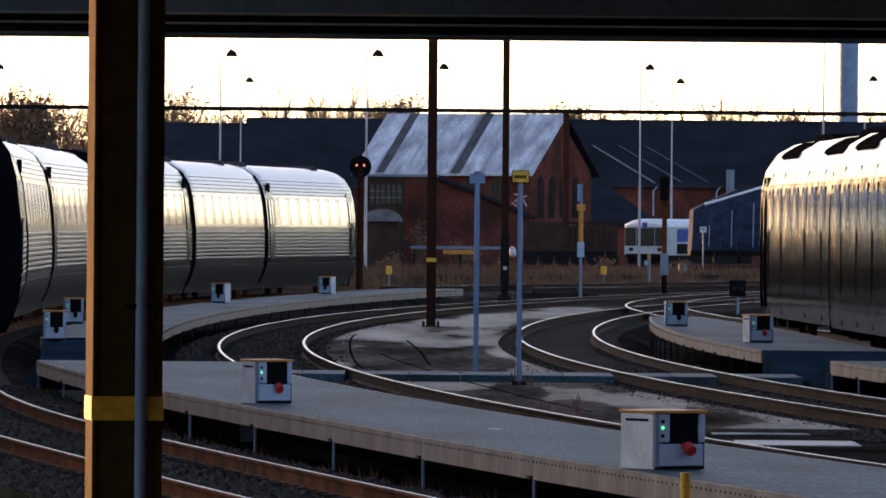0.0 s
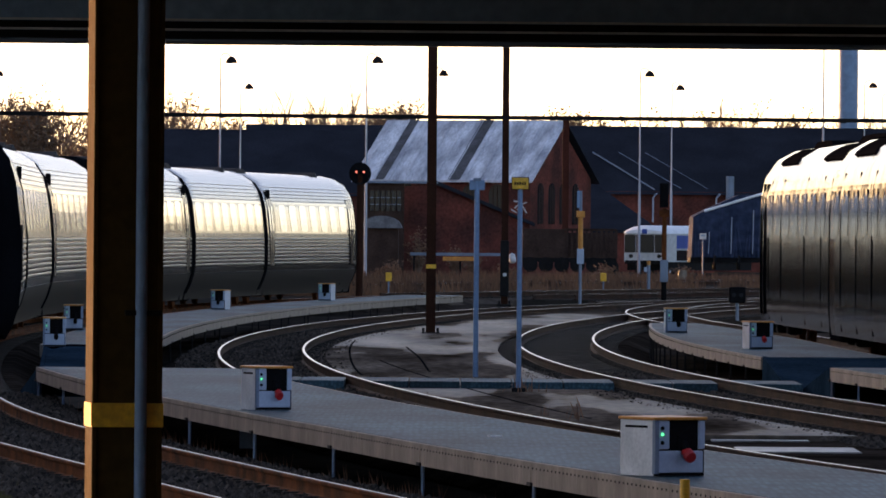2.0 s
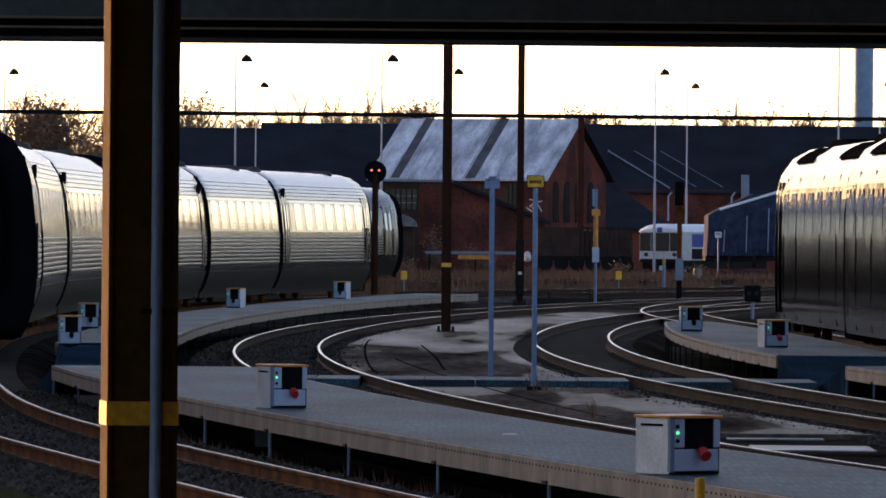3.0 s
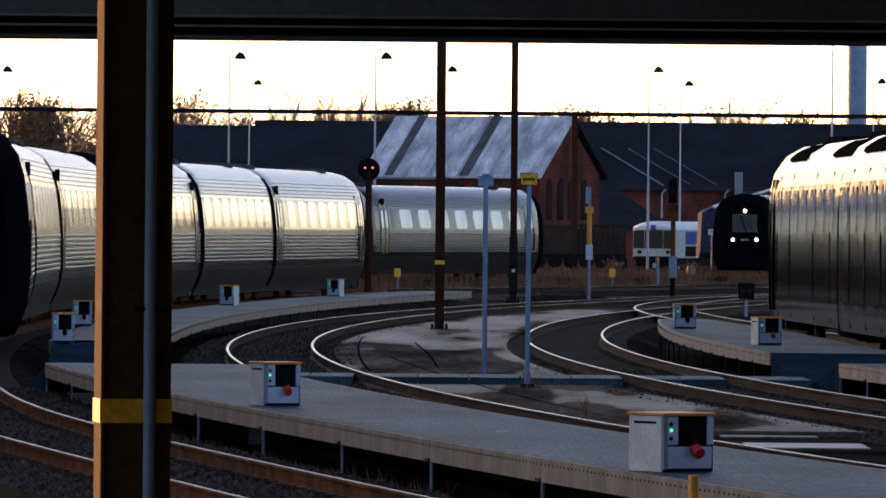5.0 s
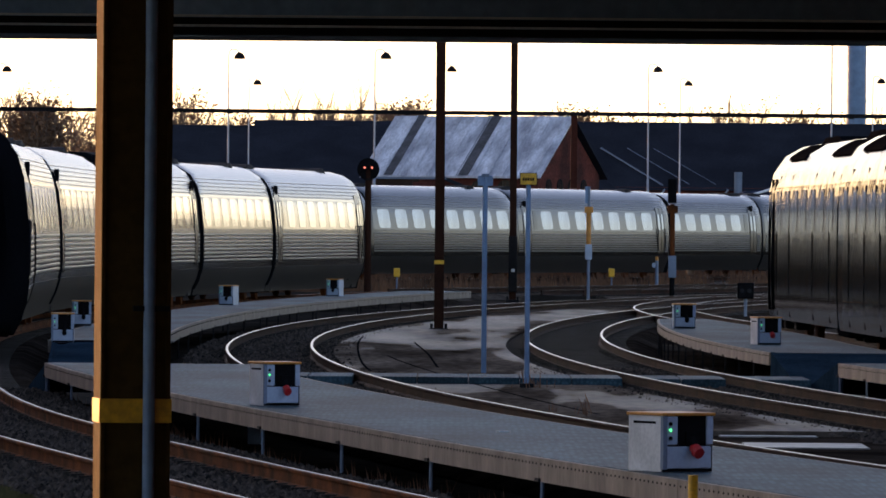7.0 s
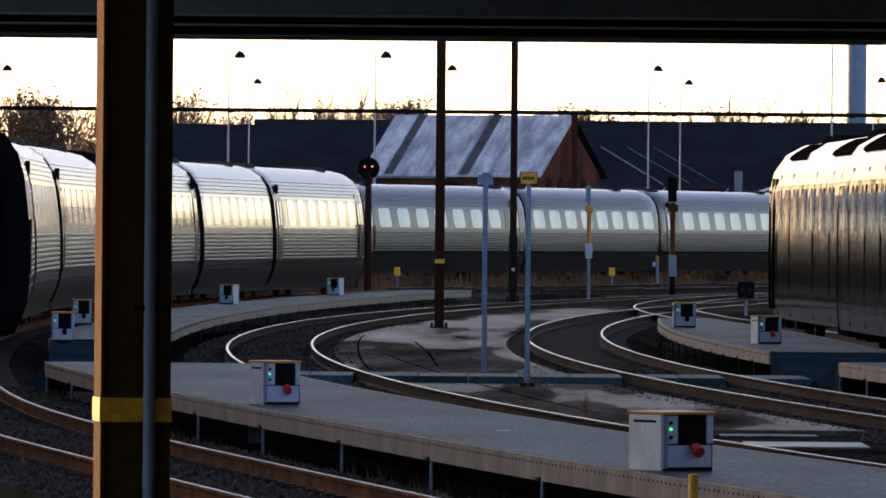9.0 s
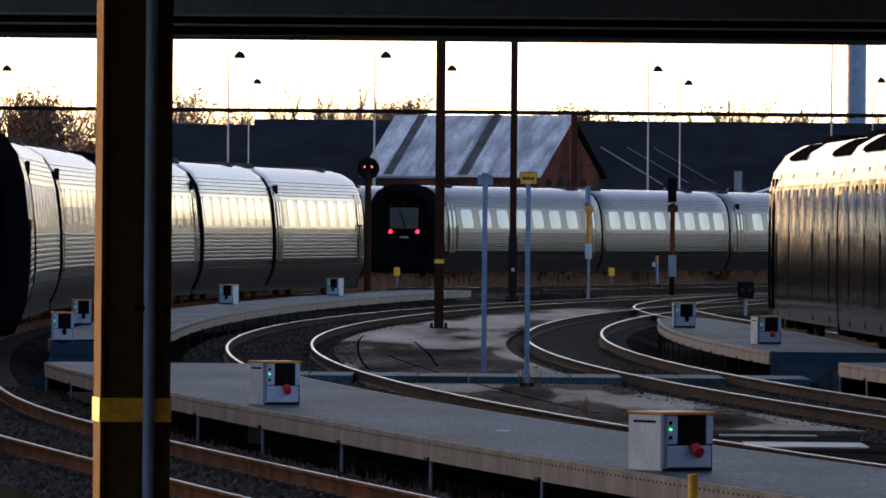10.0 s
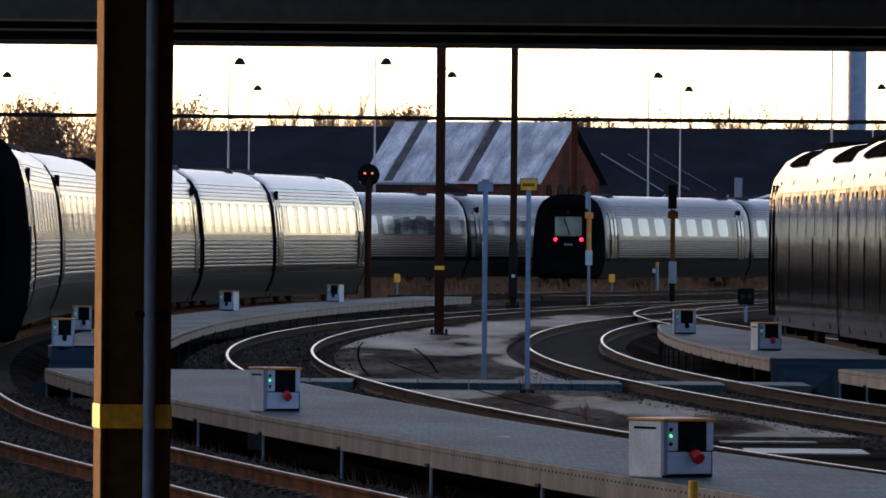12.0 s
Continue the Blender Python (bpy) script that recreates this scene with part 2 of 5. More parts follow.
def loft(bm, rings, caps=True, closed=True):
    vs = [[bm.verts.new(p) for p in ring] for ring in rings]
    n = len(vs[0])
    for a, b in zip(vs, vs[1:]):
        for i in range(n if closed else n - 1):
            bm.faces.new((a[i], a[(i + 1) % n], b[(i + 1) % n], b[i]))
    if caps and closed:
        bm.faces.new(vs[0][::-1])
        bm.faces.new(vs[-1])
    return bm


def prism(bm, outline, y0, y1):
    """An (x, z) outline, pushed along y."""
    return loft(bm, [[(x, y0, z) for x, z in outline], [(x, y1, z) for x, z in outline]])


# ---- the tracks' lines: curves that bend to the right as they run away ----
class Curve:
    """x0, y0: the leftmost point; r: the bend beyond it; near: the bend before it, which ends in a straight after so many metres."""

    def __init__(self, x0, y0, r, near=None, straight=1e9):
        self.x0, self.y0, self.r, self.near, self.straight = x0, y0, r, near or r, straight

    def x(self, y):
        d = y - self.y0
        if d >= 0:
            return self.x0 + d * d / (2 * self.r)
        d = -d
        k = min(d, self.straight)
        return self.x0 + k * k / (2 * self.near) + k / self.near * (d - k)

    def turn(self, y):
        d = y - self.y0
        return math.atan(d / self.r if d >= 0 else -min(-d, self.straight) / self.near)

    def at(self, y, off=0.0, z=0.0):
        a = self.turn(y)
        return (self.x(y) + off * math.cos(a), y - off * math.sin(a), z)

    def spot(self, y, off=0.0, z=0.0):
        return Matrix.Translation(self.at(y, off, z)) @ Matrix.Rotation(-self.turn(y), 4, "Z")


class Swayed(Curve):
    """A curve with slight sideways sways: each (metres, where, how long)."""

    sways = ()

    def x(self, y):
        return Curve.x(self, y) + sum(a * math.exp(-((y - c) / w) ** 2) for a, c, w in self.sways)

    def turn(self, y):
        return math.atan(self.x(y + 0.5) - self.x(y - 0.5))


T0 = Swayed(-9.9, 184.0, 600.0, 760.0)
T0.sways = ((-0.42, 98.0, 20.0), (0.13, 150.0, 18.0))
T1 = Curve(-3.33, 162.4, 558.0)
T2 = Curve(2.23, 161.9, 595.0)
T3 = Swayed(5.72, 226.0, 320.0, 600.0, 27.0)
T3.sways = ((-0.6, 134.0, 17.0),)


def strip(curve, y0, y1, step, outline, name, mat, parent=None, kind="", label="", category="", mats_by=None):
    n = max(2, int((y1 - y0) / step))
    bm = B()
    loft(bm, [[curve.at(y0 + (y1 - y0) * i / n, o, z) for o, z in outline] for i in range(n + 1)])
    if mats_by is not None:
        k = len(outline)
        for i, f in enumerate(bm.faces):
            if len(f.verts) == 4 and i % k in mats_by:
                f.material_index = 1
    ob = inst(name, mesh_of(bm, name, mat, True, 30), parent)
    return tagged(ob, label, category, "", kind)


RAIL = [(-0.065, -0.17), (0.065, -0.17), (0.06, -0.15), (0.012, -0.13), (0.012, -0.045), (0.036, -0.03), (0.036, -0.008), (0.02, 0.0), (-0.02, 0.0), (-0.036, -0.008), (-0.036, -0.03), (-0.012, -0.045), (-0.012, -0.13), (-0.06, -0.15)]


def track(name, curve, y0, y1, near=(0, 0), step=3.0, head=None, steel=None, bed=None):
    """Bed, two rails and sleepers; the sleepers of the near stretch are pieces of their own."""
    tr = root(name, Matrix(), "railway track with rusty rails and bright worn rail heads on ballast", "railway track", kind="structure")
    strip(curve, y0, y1, step, [(-1.9, -0.4), (1.9, -0.4), (1.45, -0.2), (-1.45, -0.2)], "ballast_bed", bed or BALLAST, tr)
    for side in (-0.7525, 0.7525):
        strip(curve, y0, y1, step, [(side + o, z) for o, z in RAIL], "rail", [steel or DARKRUST, head or RAILTOP], tr, mats_by={7})
    sl = B()
    box(sl, -1.25, 1.25, -0.13, 0.13, -0.38, -0.175, 0.0)
    for s in (-0.7525, 0.7525):
        box(sl, s - 0.17, s + 0.17, -0.07, 0.07, -0.176, -0.135)
    me = mesh_of(sl, "sleeper", SLEEPER)
    y = near[0]
    while y < near[1]:
        inst("sleeper", me, tr, curve.spot(y))
        y += 0.62
    far = B()
    y = y0
    while y < min(y1, 260):
        if not near[0] <= y < near[1]:
            m = curve.spot(y)
            vs = [far.verts.new(m @ Vector((x, yy, z))) for z in (-0.38, -0.175) for yy in (-0.13, 0.13) for x in (-1.25, 1.25)]
            for q in ((0, 1, 5, 4), (2, 3, 7, 6), (0, 2, 6, 4), (1, 3, 7, 5), (4, 5, 7, 6)):
                far.faces.new([vs[i] for i in q])
        y += 0.62
    ob = part("far_sleepers", far, SLEEPER, tr)
    tagged(ob, kind="stuff")
    return tr


# ---- ground ----
bm = B()
bmesh.ops.create_grid(bm, x_segments=60, y_segments=60, size=2400, matrix=Matrix.Translation((0, 900, -0.42)))
tagged(inst("ground", mesh_of(bm, "ground", GROUND)), "dark gritty yard ground reaching the horizon", "ground", kind="structure")

track("track_left", T0, 45, 285, (66, 140), head=DULLTOP, steel=RUST)
track("track_middle", T1, 45, 330, (150, 220))
track("track_right", T2, 45, 300, (80, 160))
track("track_far_right", T3, 100, 330)

# paved strips between the tracks
b = B()
loft(b, [[(T1.x(y) + 1.15, y, -0.4), (T2.x(y) - 1.15, y, -0.4), (T2.x(y) - 1.15, y, -0.14), (T1.x(y) + 1.15, y, -0.14)] for y in range(96, 250, 4)])
tagged(inst("pavement_island", mesh_of(b, "pavement_island", ASPHALT)), "worn grey asphalt path between two tracks", "pavement", kind="structure")


b = B()
loft(b, [[(T1.x(y) + 1.15, y, -0.4), (T2.x(y) - 1.15, y, -0.4), (T2.x(y) - 1.15, y, -0.2), (T1.x(y) + 1.15, y, -0.2)] for y in range(56, 97, 4)])
tagged(inst("ballast_apron", mesh_of(b, "ballast_apron", BALLAST)), "dark gritty ground between two tracks", "ground", kind="structure")


# ---- service platforms on legs ----
def platform(name, left, right, y0, y1, label, bay=2.45, deck=0.25, legs=None):
    """A low deck between two edge lines (x at a given y), with a perforated fascia in bays and thin legs."""
    pf = root(name, Matrix(), label, "platform", kind="structure")
    n = max(2, int((y1 - y0) / bay))
    ys = [y0 + (y1 - y0) * i / n for i in range(n + 1)]
    for ya, yb in zip(ys, ys[1:]):
        bm = loft(B(), [[(left(y), y, deck - 0.04), (right(y), y, deck - 0.04), (right(y), y, deck), (left(y), y, deck)] for y in (ya + 0.006, yb - 0.006)])
        part("deck_plate", bm, DECK, pf)
        for edge, sgn in ((left, -1), (right, 1)):
            xa, xb = edge(ya), edge(yb)
            ang = math.atan2(xb - xa, yb - ya)
            run = math.hypot(xb - xa, yb - ya)
            m = Matrix.Translation(((xa + xb) / 2, (ya + yb) / 2, 0)) @ Matrix.Rotation(-ang, 4, "Z")
            if sgn > 0:
                m = m @ Matrix.Rotation(math.pi, 4, "Z")
            p = part("fascia_panel", box(B(), -0.05, -0.002, -run / 2 + 0.008, run / 2 - 0.008, deck - 0.2, deck - 0.004), FASCIA, pf, m=m)
            h = B()
            k = -run / 2 + 0.1
            while k < run / 2 - 0.08:
                box(h, -0.053, -0.049, k, k + 0.035, deck - 0.062, deck - 0.045)
                k += 0.17
            part("perforation", h, BLACK, p)
            leg = rod(B(), (-0.02, run / 2, deck - 0.2), (-0.02, run / 2, -0.42), 0.017, seg=8)
            part("leg", leg, legs or GALV, pf, m=m)
            part("bracket", box(B(), -0.07, -0.045, run / 2 - 0.09, run / 2 + 0.09, deck - 0.2, deck - 0.17), UNDER, pf, m=m)
    return pf


def ramp(name, left, right, y0, z0, y1, z1, label):
    t = root(name, Matrix(), label, "ramp", kind="structure")
    part("ramp_plate", loft(B(), [[(left(y), y, z - 0.06), (right(y), y, z - 0.06), (right(y), y, z), (left(y), y, z)] for y, z in ((y0, z0), (y1, z1))]), RAMP, t)
    for e in (left, right):
        part("side_plate", loft(B(), [[(e(y) - 0.03, y, -0.42), (e(y) + 0.03, y, -0.42), (e(y) + 0.03, y, z + 0.02), (e(y) - 0.03, y, z + 0.02)] for y, z in ((y0, z0), (y1, z1))]), RAMP, t)
    return t


EDGE = Curve(-5.05, 160.0, 803.0)
near_l, near_r = (lambda y: T1.x(y) - 3.6 - 0.55 * max(0.0, (y - 82) / 36)), (lambda y: T1.x(y) - 1.42)
back_l, back_r = (lambda y: EDGE.x(y) - 1.75), (lambda y: EDGE.x(y))
right_l, right_r = (lambda y: T2.x(y) + 1.95), (lambda y: T3.x(y) - 1.75)
platform("platform_near", near_l, near_r, 58.1, 115.6, "low galvanised service platform on thin legs, perforated edge", 5.74)
ramp("ramp_near", near_l, near_r, 115.65, 0.22, 120.8, -0.2, "short galvanised ramp down to the track crossing")
ramp("ramp_back", lambda y: EDGE.x(y) - 1.7, back_r, 132, -0.2, 138, 0.24, "short galvanised ramp up from the track crossing")
platform("platform_back", back_l, back_r, 138.05, 255, "low grey service platform beside the parked train", 6.0, legs=UNDER)
platform("platform_right", right_l, right_r, 131, 180, "low grey service platform between two tracks", 3.0, legs=UNDER)
ramp("ramp_right_far", right_l, right_r, 126.5, -0.22, 130.95, 0.24, "galvanised ramp up to the platform")
ramp("ramp_right_near", right_l, right_r, 121, 0.24, 125.4, -0.22, "galvanised ramp down to the track crossing")
platform("platform_right_near", right_l, right_r, 70, 120.95, "low grey service platform beside the track", 3.0)

# crossing planks between the rails, and a kerbed strip over the island
cx = root("crossing", Matrix(), "low galvanised crossing plates across the tracks", "crossing", kind="structure")
for x0, x1 in ((T1.x(125) - 0.66, T1.x(125) + 0.66), (T1.x(125) + 0.85, T2.x(125) - 0.85), (T2.x(125) - 0.66, T2.x(125) + 0.66), (T2.x(125) + 0.85, T2.x(125) + 1.9)):
    n = max(1, int((x1 - x0) / 0.65))
    for i in range(n):
        a, c2 = x0 + (x1 - x0) * i / n, x0 + (x1 - x0) * (i + 1) / n
        part("crossing_plate", box(B(), a + 0.01, c2 - 0.01, 123.5, 126.5, -0.2, -0.04, 0.01), DECK, cx)


# ---- power boxes ----
def power_box(m, label, red=True):
    """White cabinet with an orange lid, a deep socket bay, a red plug and a green lamp. Front looks to -y."""
    t = root("power_box", m, label, "power box", "power boxes on the platforms")
    # without the red plug, a far box: its dim blue shade is cabinet colour
    part("cabinet", box(B(), -0.24, 0.24, -0.23, 0.25, 0.0, 0.45, 0.008), WHITE if red else BLUEWHITE, t)
    part("lid", box(B(), -0.255, 0.255, -0.27, 0.26, 0.45, 0.475, 0.006), ORANGE, t, "orange painted lid")
    for x0, x1 in ((-0.24, -0.1), (0.18, 0.24)):
        part("front_frame", box(B(), x0, x1, -0.255, -0.23, 0.22, 0.445, 0.004), BLUEWHITE, t, "pale blue front frame")
    part("socket_bay", box(B(), -0.1, 0.18, -0.24, -0.225, 0.21, 0.449), BLACK, t, "dark recessed socket bay")
    part("gasket", box(B(), -0.235, 0.235, -0.25, -0.23, 0.004, 0.215), BLACK, t)
    part("front_panel", box(B(), -0.222, 0.222, -0.258, -0.24, 0.03, 0.205, 0.006), BLUEWHITE, t, "pale blue front panel")
    part("plug_socket", box(B(), -0.02, 0.1, -0.26, -0.23, 0.2, 0.33, 0.01), BLACK, t)
    b = rod(B(), (0.04, -0.28, 0.2), (0.04, -0.33, 0.175), 0.042, 0.042, 14)
    rod(b, (0.04, -0.325, 0.168), (0.04, -0.36, 0.15), 0.052, 0.047, 14)
    part("plug_body", rod(B(), (0.04, -0.24, 0.27), (0.04, -0.29, 0.2), 0.036, 0.04, 12), BLACK, t, "black plug body")
    part("plug", b, RED if red else BLACK, t, "round red plug" if red else "round black plug", smooth=True)
    part("indicator_lamp", rod(B(), (-0.17, -0.255, 0.335), (-0.17, -0.265, 0.335), 0.012, seg=12), LAMP_GREEN, t, "glowing indicator lamp")
    for z in (0.385, 0.27):
        part("switch", rod(B(), (-0.17, -0.255, z), (-0.17, -0.265, z), 0.016, seg=12), BLACK, t)
    part("vent_slot", box(B(), -0.245, -0.24, -0.15, 0.17, 0.385, 0.405), BLACK, t)
    part("corner_post", box(B(), -0.243, -0.2, -0.262, -0.22, 0.02, 0.45, 0.004), GALV, t)
    return t


pb = power_box(pose(1.72, 65.9, 0.25, rz=32) @ Matrix.Scale(0.97, 4), "white power box with orange lid and red plug on the deck")
NARROW = Matrix.Diagonal((0.86, 0.9, 1.0, 1.0))
for m in (pose(-1.84, 89.0, 0.25, rz=22) @ NARROW, pose(5.22, 140.2, 0.25, rz=14) @ NARROW):
    copy_thing(pb, m)
pb = power_box(pose(4.48, 162.6, 0.25, rz=3) @ NARROW, "power box with orange lid and black plug, shade put into its pale blue", False)
for m in (pose(-5.30, 202.6, 0.25, rz=-18) @ NARROW, pose(-3.16, 231.8, 0.25, rz=-18) @ NARROW, pose(-6.20, 135.6, 0.25, rz=2) @ NARROW, pose(-6.90, 158.6, 0.25, rz=4) @ NARROW):
    copy_thing(pb, m)


# ---- trains ----
SIDE = [(1.30, 0.42), (1.42, 0.66), (1.51, 0.95), (1.55, 1.2), (1.555, 1.5), (1.55, 1.97), (1.505, 2.45), (1.45, 2.9), (1.345, 3.27), (1.15, 3.57), (0.84, 3.77), (0.45, 3.865), (0.0, 3.89)]
UPRIGHT = [(1.51, 0.42), (1.548, 0.66), (1.556, 0.95), (1.558, 1.2), (1.558, 1.5), (1.557, 1.97), (1.553, 2.45), (1.54, 2.9), (1.45, 3.27), (1.22, 3.6), (0.88, 3.79), (0.45, 3.865), (0.0, 3.89)]


def both_sides(prof):
    return prof + [(-x, z) for x, z in prof[-2::-1]]


OUTLINE = both_sides(SIDE)


def side_x(z, prof=SIDE):
    for (xa, za), (xb, zb) in zip(prof, prof[1:]):
        if za <= z <= zb:
            return xa + (xb - xa) * (z - za) / (zb - za)
    return 1.4


def body_mesh(length, mat=None, prof=SIDE):
    rings = []
    h = length / 2
    stations = [(-h, 0.985), (-h + 0.15, 1.0)] + [(-h + 0.15 + (length - 0.3) * i / 12, 1.0) for i in range(1, 12)] + [(h - 0.15, 1.0), (h, 0.985)]
    for y, k in stations:
        rings.append([(x * k, y, 0.95 + (z - 0.95) * (k if z > 1 else 1)) for x, z in both_sides(prof)])
    return mesh_of(loft(B(), rings), "car_body", mat or STEEL, True, 40)


def panel_on_side(bm, y0, y1, z0, z1, out, slant=0.0, steps=4, sign=1, corner=0.0, prof=SIDE):
    """A thin shaped panel that follows the side of the car, with rounded corners if asked."""
    front, back = [], []
    cuts = [i / steps for i in range(steps + 1)]
    if corner:
        k = corner / (z1 - z0)
        cuts = [0, k * 0.3, k] + cuts[1:-1] + [1 - k, 1 - k * 0.3, 1]
    steps = len(cuts) - 1
    for i, c in enumerate(cuts):
        z = z0 + (z1 - z0) * c
        dy = slant * (c - 0.5)
        pull = corner * {0: 1.0, 1: 0.3, steps - 1: 0.3, steps: 1.0}.get(i, 0.0)
        for y, row in ((y0 + dy + pull, front), (y1 + dy - pull, back)):
            row.append((sign * (side_x(z, prof) + out), y, z))
            row.append((sign * (side_x(z, prof) - 0.03), y, z))
    rows = []
    for i in range(steps + 1):
        rows.append([front[2 * i], back[2 * i], back[2 * i + 1], front[2 * i + 1]])
    return loft(bm, rows)


def ribs_mesh(length):
    bm = B()
    for sign in (1, -1):
        for k in range(8):
            z = 1.2 + k * 0.1
            x = side_x(z)
            ring = [(x - 0.004, z - 0.04), (x + 0.004, z - 0.016), (x + 0.004, z + 0.016), (x - 0.004, z + 0.04)]
            prism(bm, [(sign * a, b) for a, b in ring], -length / 2 + 0.3, length / 2 - 0.3)
        for k in range(5):
            z = 3.02 + k * 0.1
            x = side_x(z)
            ring = [(x - 0.01, z - 0.012), (x + 0.008, z - 0.006), (x + 0.008, z + 0.006), (x - 0.01, z + 0.012)]
            prism(bm, [(sign * a, b) for a, b in ring], -length / 2 + 0.5, length / 2 - 0.5)
    return mesh_of(bm, "corrugation", ALU)


def band_mesh(length, mat=None, prof=SIDE):
    bm = B()
    for sign in (1, -1):
        panel_on_side(bm, -length / 2 + 0.25, length / 2 - 0.25, 2.07, 2.98, 0.006, sign=sign, prof=prof)
    return mesh_of(bm, "window_band", mat or BAND)


CAB, MID = 20.3, 17.5
BODY = {n: (body_mesh(n), ribs_mesh(n), band_mesh(n)) for n in (CAB, MID)}
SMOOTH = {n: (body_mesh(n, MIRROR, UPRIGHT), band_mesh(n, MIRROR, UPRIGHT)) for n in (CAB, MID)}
wm = {}
JOINT = {}
for sgn in (1, -1):
    JOINT[sgn] = mesh_of(panel_on_side(B(), -0.02, 0.02, 0.5, 3.2, 0.014, sign=sgn, prof=UPRIGHT), "panel_joint", UNDER)
# the smooth train's panes carry the same reflected brown in their colour
SMOOTHGLASS = material("reflection_brown_glass", (0.20, 0.175, 0.155), 0.05, 1.0, 0.3, 1.6, 1.1, 0.05, stretch=(0.4, 0.8, 0.30), edge=(0.19, 0.165, 0.145))
for sgn in (1, -1):
    wm["window", sgn] = mesh_of(panel_on_side(B(), -0.68, 0.68, 2.13, 2.9, 0.012, -0.16 * sgn, sign=sgn, corner=0.16), "window", GLASS)
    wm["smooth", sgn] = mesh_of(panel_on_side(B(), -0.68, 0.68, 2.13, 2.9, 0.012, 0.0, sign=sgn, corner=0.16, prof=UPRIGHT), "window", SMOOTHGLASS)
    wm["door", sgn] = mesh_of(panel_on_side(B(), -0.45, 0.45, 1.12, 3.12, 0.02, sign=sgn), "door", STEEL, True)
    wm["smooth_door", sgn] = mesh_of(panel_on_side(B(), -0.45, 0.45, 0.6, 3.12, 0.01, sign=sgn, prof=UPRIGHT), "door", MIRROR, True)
    b = B()
    for yy in (-0.49, -0.01, 0.465):
        panel_on_side(b, yy, yy + 0.025, 1.1, 3.14, 0.026, sign=sgn)
    wm["seal", sgn] = mesh_of(b, "door_seal", RUBBER)
    b = B()
    for yy in (-0.48, 0.465):
        panel_on_side(b, yy, yy + 0.03, 0.6, 3.14, 0.035, sign=sgn, prof=UPRIGHT)
    wm["smooth_seal", sgn] = mesh_of(b, "door_seal", RUBBER)
    b = B()
    for yy in (-0.37, 0.11):
        panel_on_side(b, yy, yy + 0.26, 2.13, 2.86, 0.026, sign=sgn, corner=0.08)
    wm["pane", sgn] = mesh_of(b, "door_glass", GLASS)
    b = B()
    for yy in (-0.37, 0.11):
        panel_on_side(b, yy, yy + 0.26, 2.13, 2.86, 0.018, sign=sgn, corner=0.08, prof=UPRIGHT)
    wm["smooth_pane", sgn] = mesh_of(b, "door_glass", SMOOTHGLASS)
    wm["dark", sgn] = mesh_of(panel_on_side(B(), -0.22, 0.22, 2.12, 2.93, 0.014, sign=sgn), "dark_window", DARKGLASS)
    b = B()
    rod(b, (sgn * 1.6, 0, 1.25), (sgn * 1.6, 0, 2.2), 0.018, seg=8)
    for zz in (1.27, 2.18):
        rod(b, (sgn * 1.6, 0, zz), (sgn * 1.5, 0, zz), 0.015, seg=6)
    wm["rail", sgn] = mesh_of(b, "handrail", SKIRT)
    wm["lamp", sgn] = mesh_of(box(B(), sgn * 1.4 - 0.05, sgn * 1.4 + 0.05, -0.13, 0.13, 3.08, 3.34, 0.02), "side_marker", BLACK)
bel = B()
loft(bel, [[(x * k, y, 0.95 + (z - 0.95) * k) for x, z in OUTLINE] for y, k in ((-0.24, 0.985), (-0.16, 0.965), (-0.08, 0.985), (0.0, 0.965), (0.08, 0.985), (0.16, 0.965), (0.24, 0.985))])
BELLOWS = mesh_of(bel, "bellows", RUBBER)
SLEEVE = mesh_of(loft(B(), [[(x * 1.022, y, 0.95 + (z - 0.95) * 1.012) for x, z in both_sides(UPRIGHT)] for y in (-0.2, 0.2)]), "bellows", RUBBER)


def roof_unit_mesh(l, louvred):
    """A raised hump with dark louvred flanks that follow the roof's shoulder."""
    b = B()
    rings = []
    for y, k in ((-l / 2, 0.2), (-l / 2 + 0.4, 0.9), (0, 1.0), (l / 2 - 0.4, 0.9), (l / 2, 0.2)):
        rings.append([(-0.8, y, 3.6), (0.8, y, 3.6), (0.62, y, 3.84 + 0.12 * k), (-0.62, y, 3.84 + 0.12 * k)])
    loft(b, rings)
    if louvred:
        for s in (1, -1):
            panel_on_side(b, -l / 2, l / 2, 3.5, 3.8, 0.035, 0.5, sign=s, prof=UPRIGHT)
    return mesh_of(b, "roof_unit", UNDER if not louvred else RUBBER)


ROOFUNIT = {True: roof_unit_mesh(1.6, False), False: roof_unit_mesh(5.6, True)}
ROOFSMALL = {True: roof_unit_mesh(1.0, False), False: roof_unit_mesh(4.4, True)}
BOGIE_COVER = mesh_of(box(B(), -1.53, 1.53, -1.5, 1.5, 0.3, 1.0, 0.06), "bogie_cover", RUBBER)
EXHAUST = mesh_of(box(B(), -0.45, 0.1, -0.4, 0.4, 3.7, 4.25, 0.05), "exhaust_box", RUBBER)


def skirt_mesh(length):
    b = B()
    for s in (1, -1):
        # above z 0.64 the dark grey stands in for steel mirroring dark ground
        ol = [(s * (side_x(z) + 0.012), z) for z in (0.98, 0.83, 0.68, 0.43)] + [(s * 1.28, 0.26), (s * 1.22, 0.26), (s * 1.28, 0.44), (s * 1.4, 0.98)]
        prism(b, ol, -length / 2 + 0.05, length / 2 - 0.05)
    return mesh_of(b, "skirt", SKIRT, True, 40)


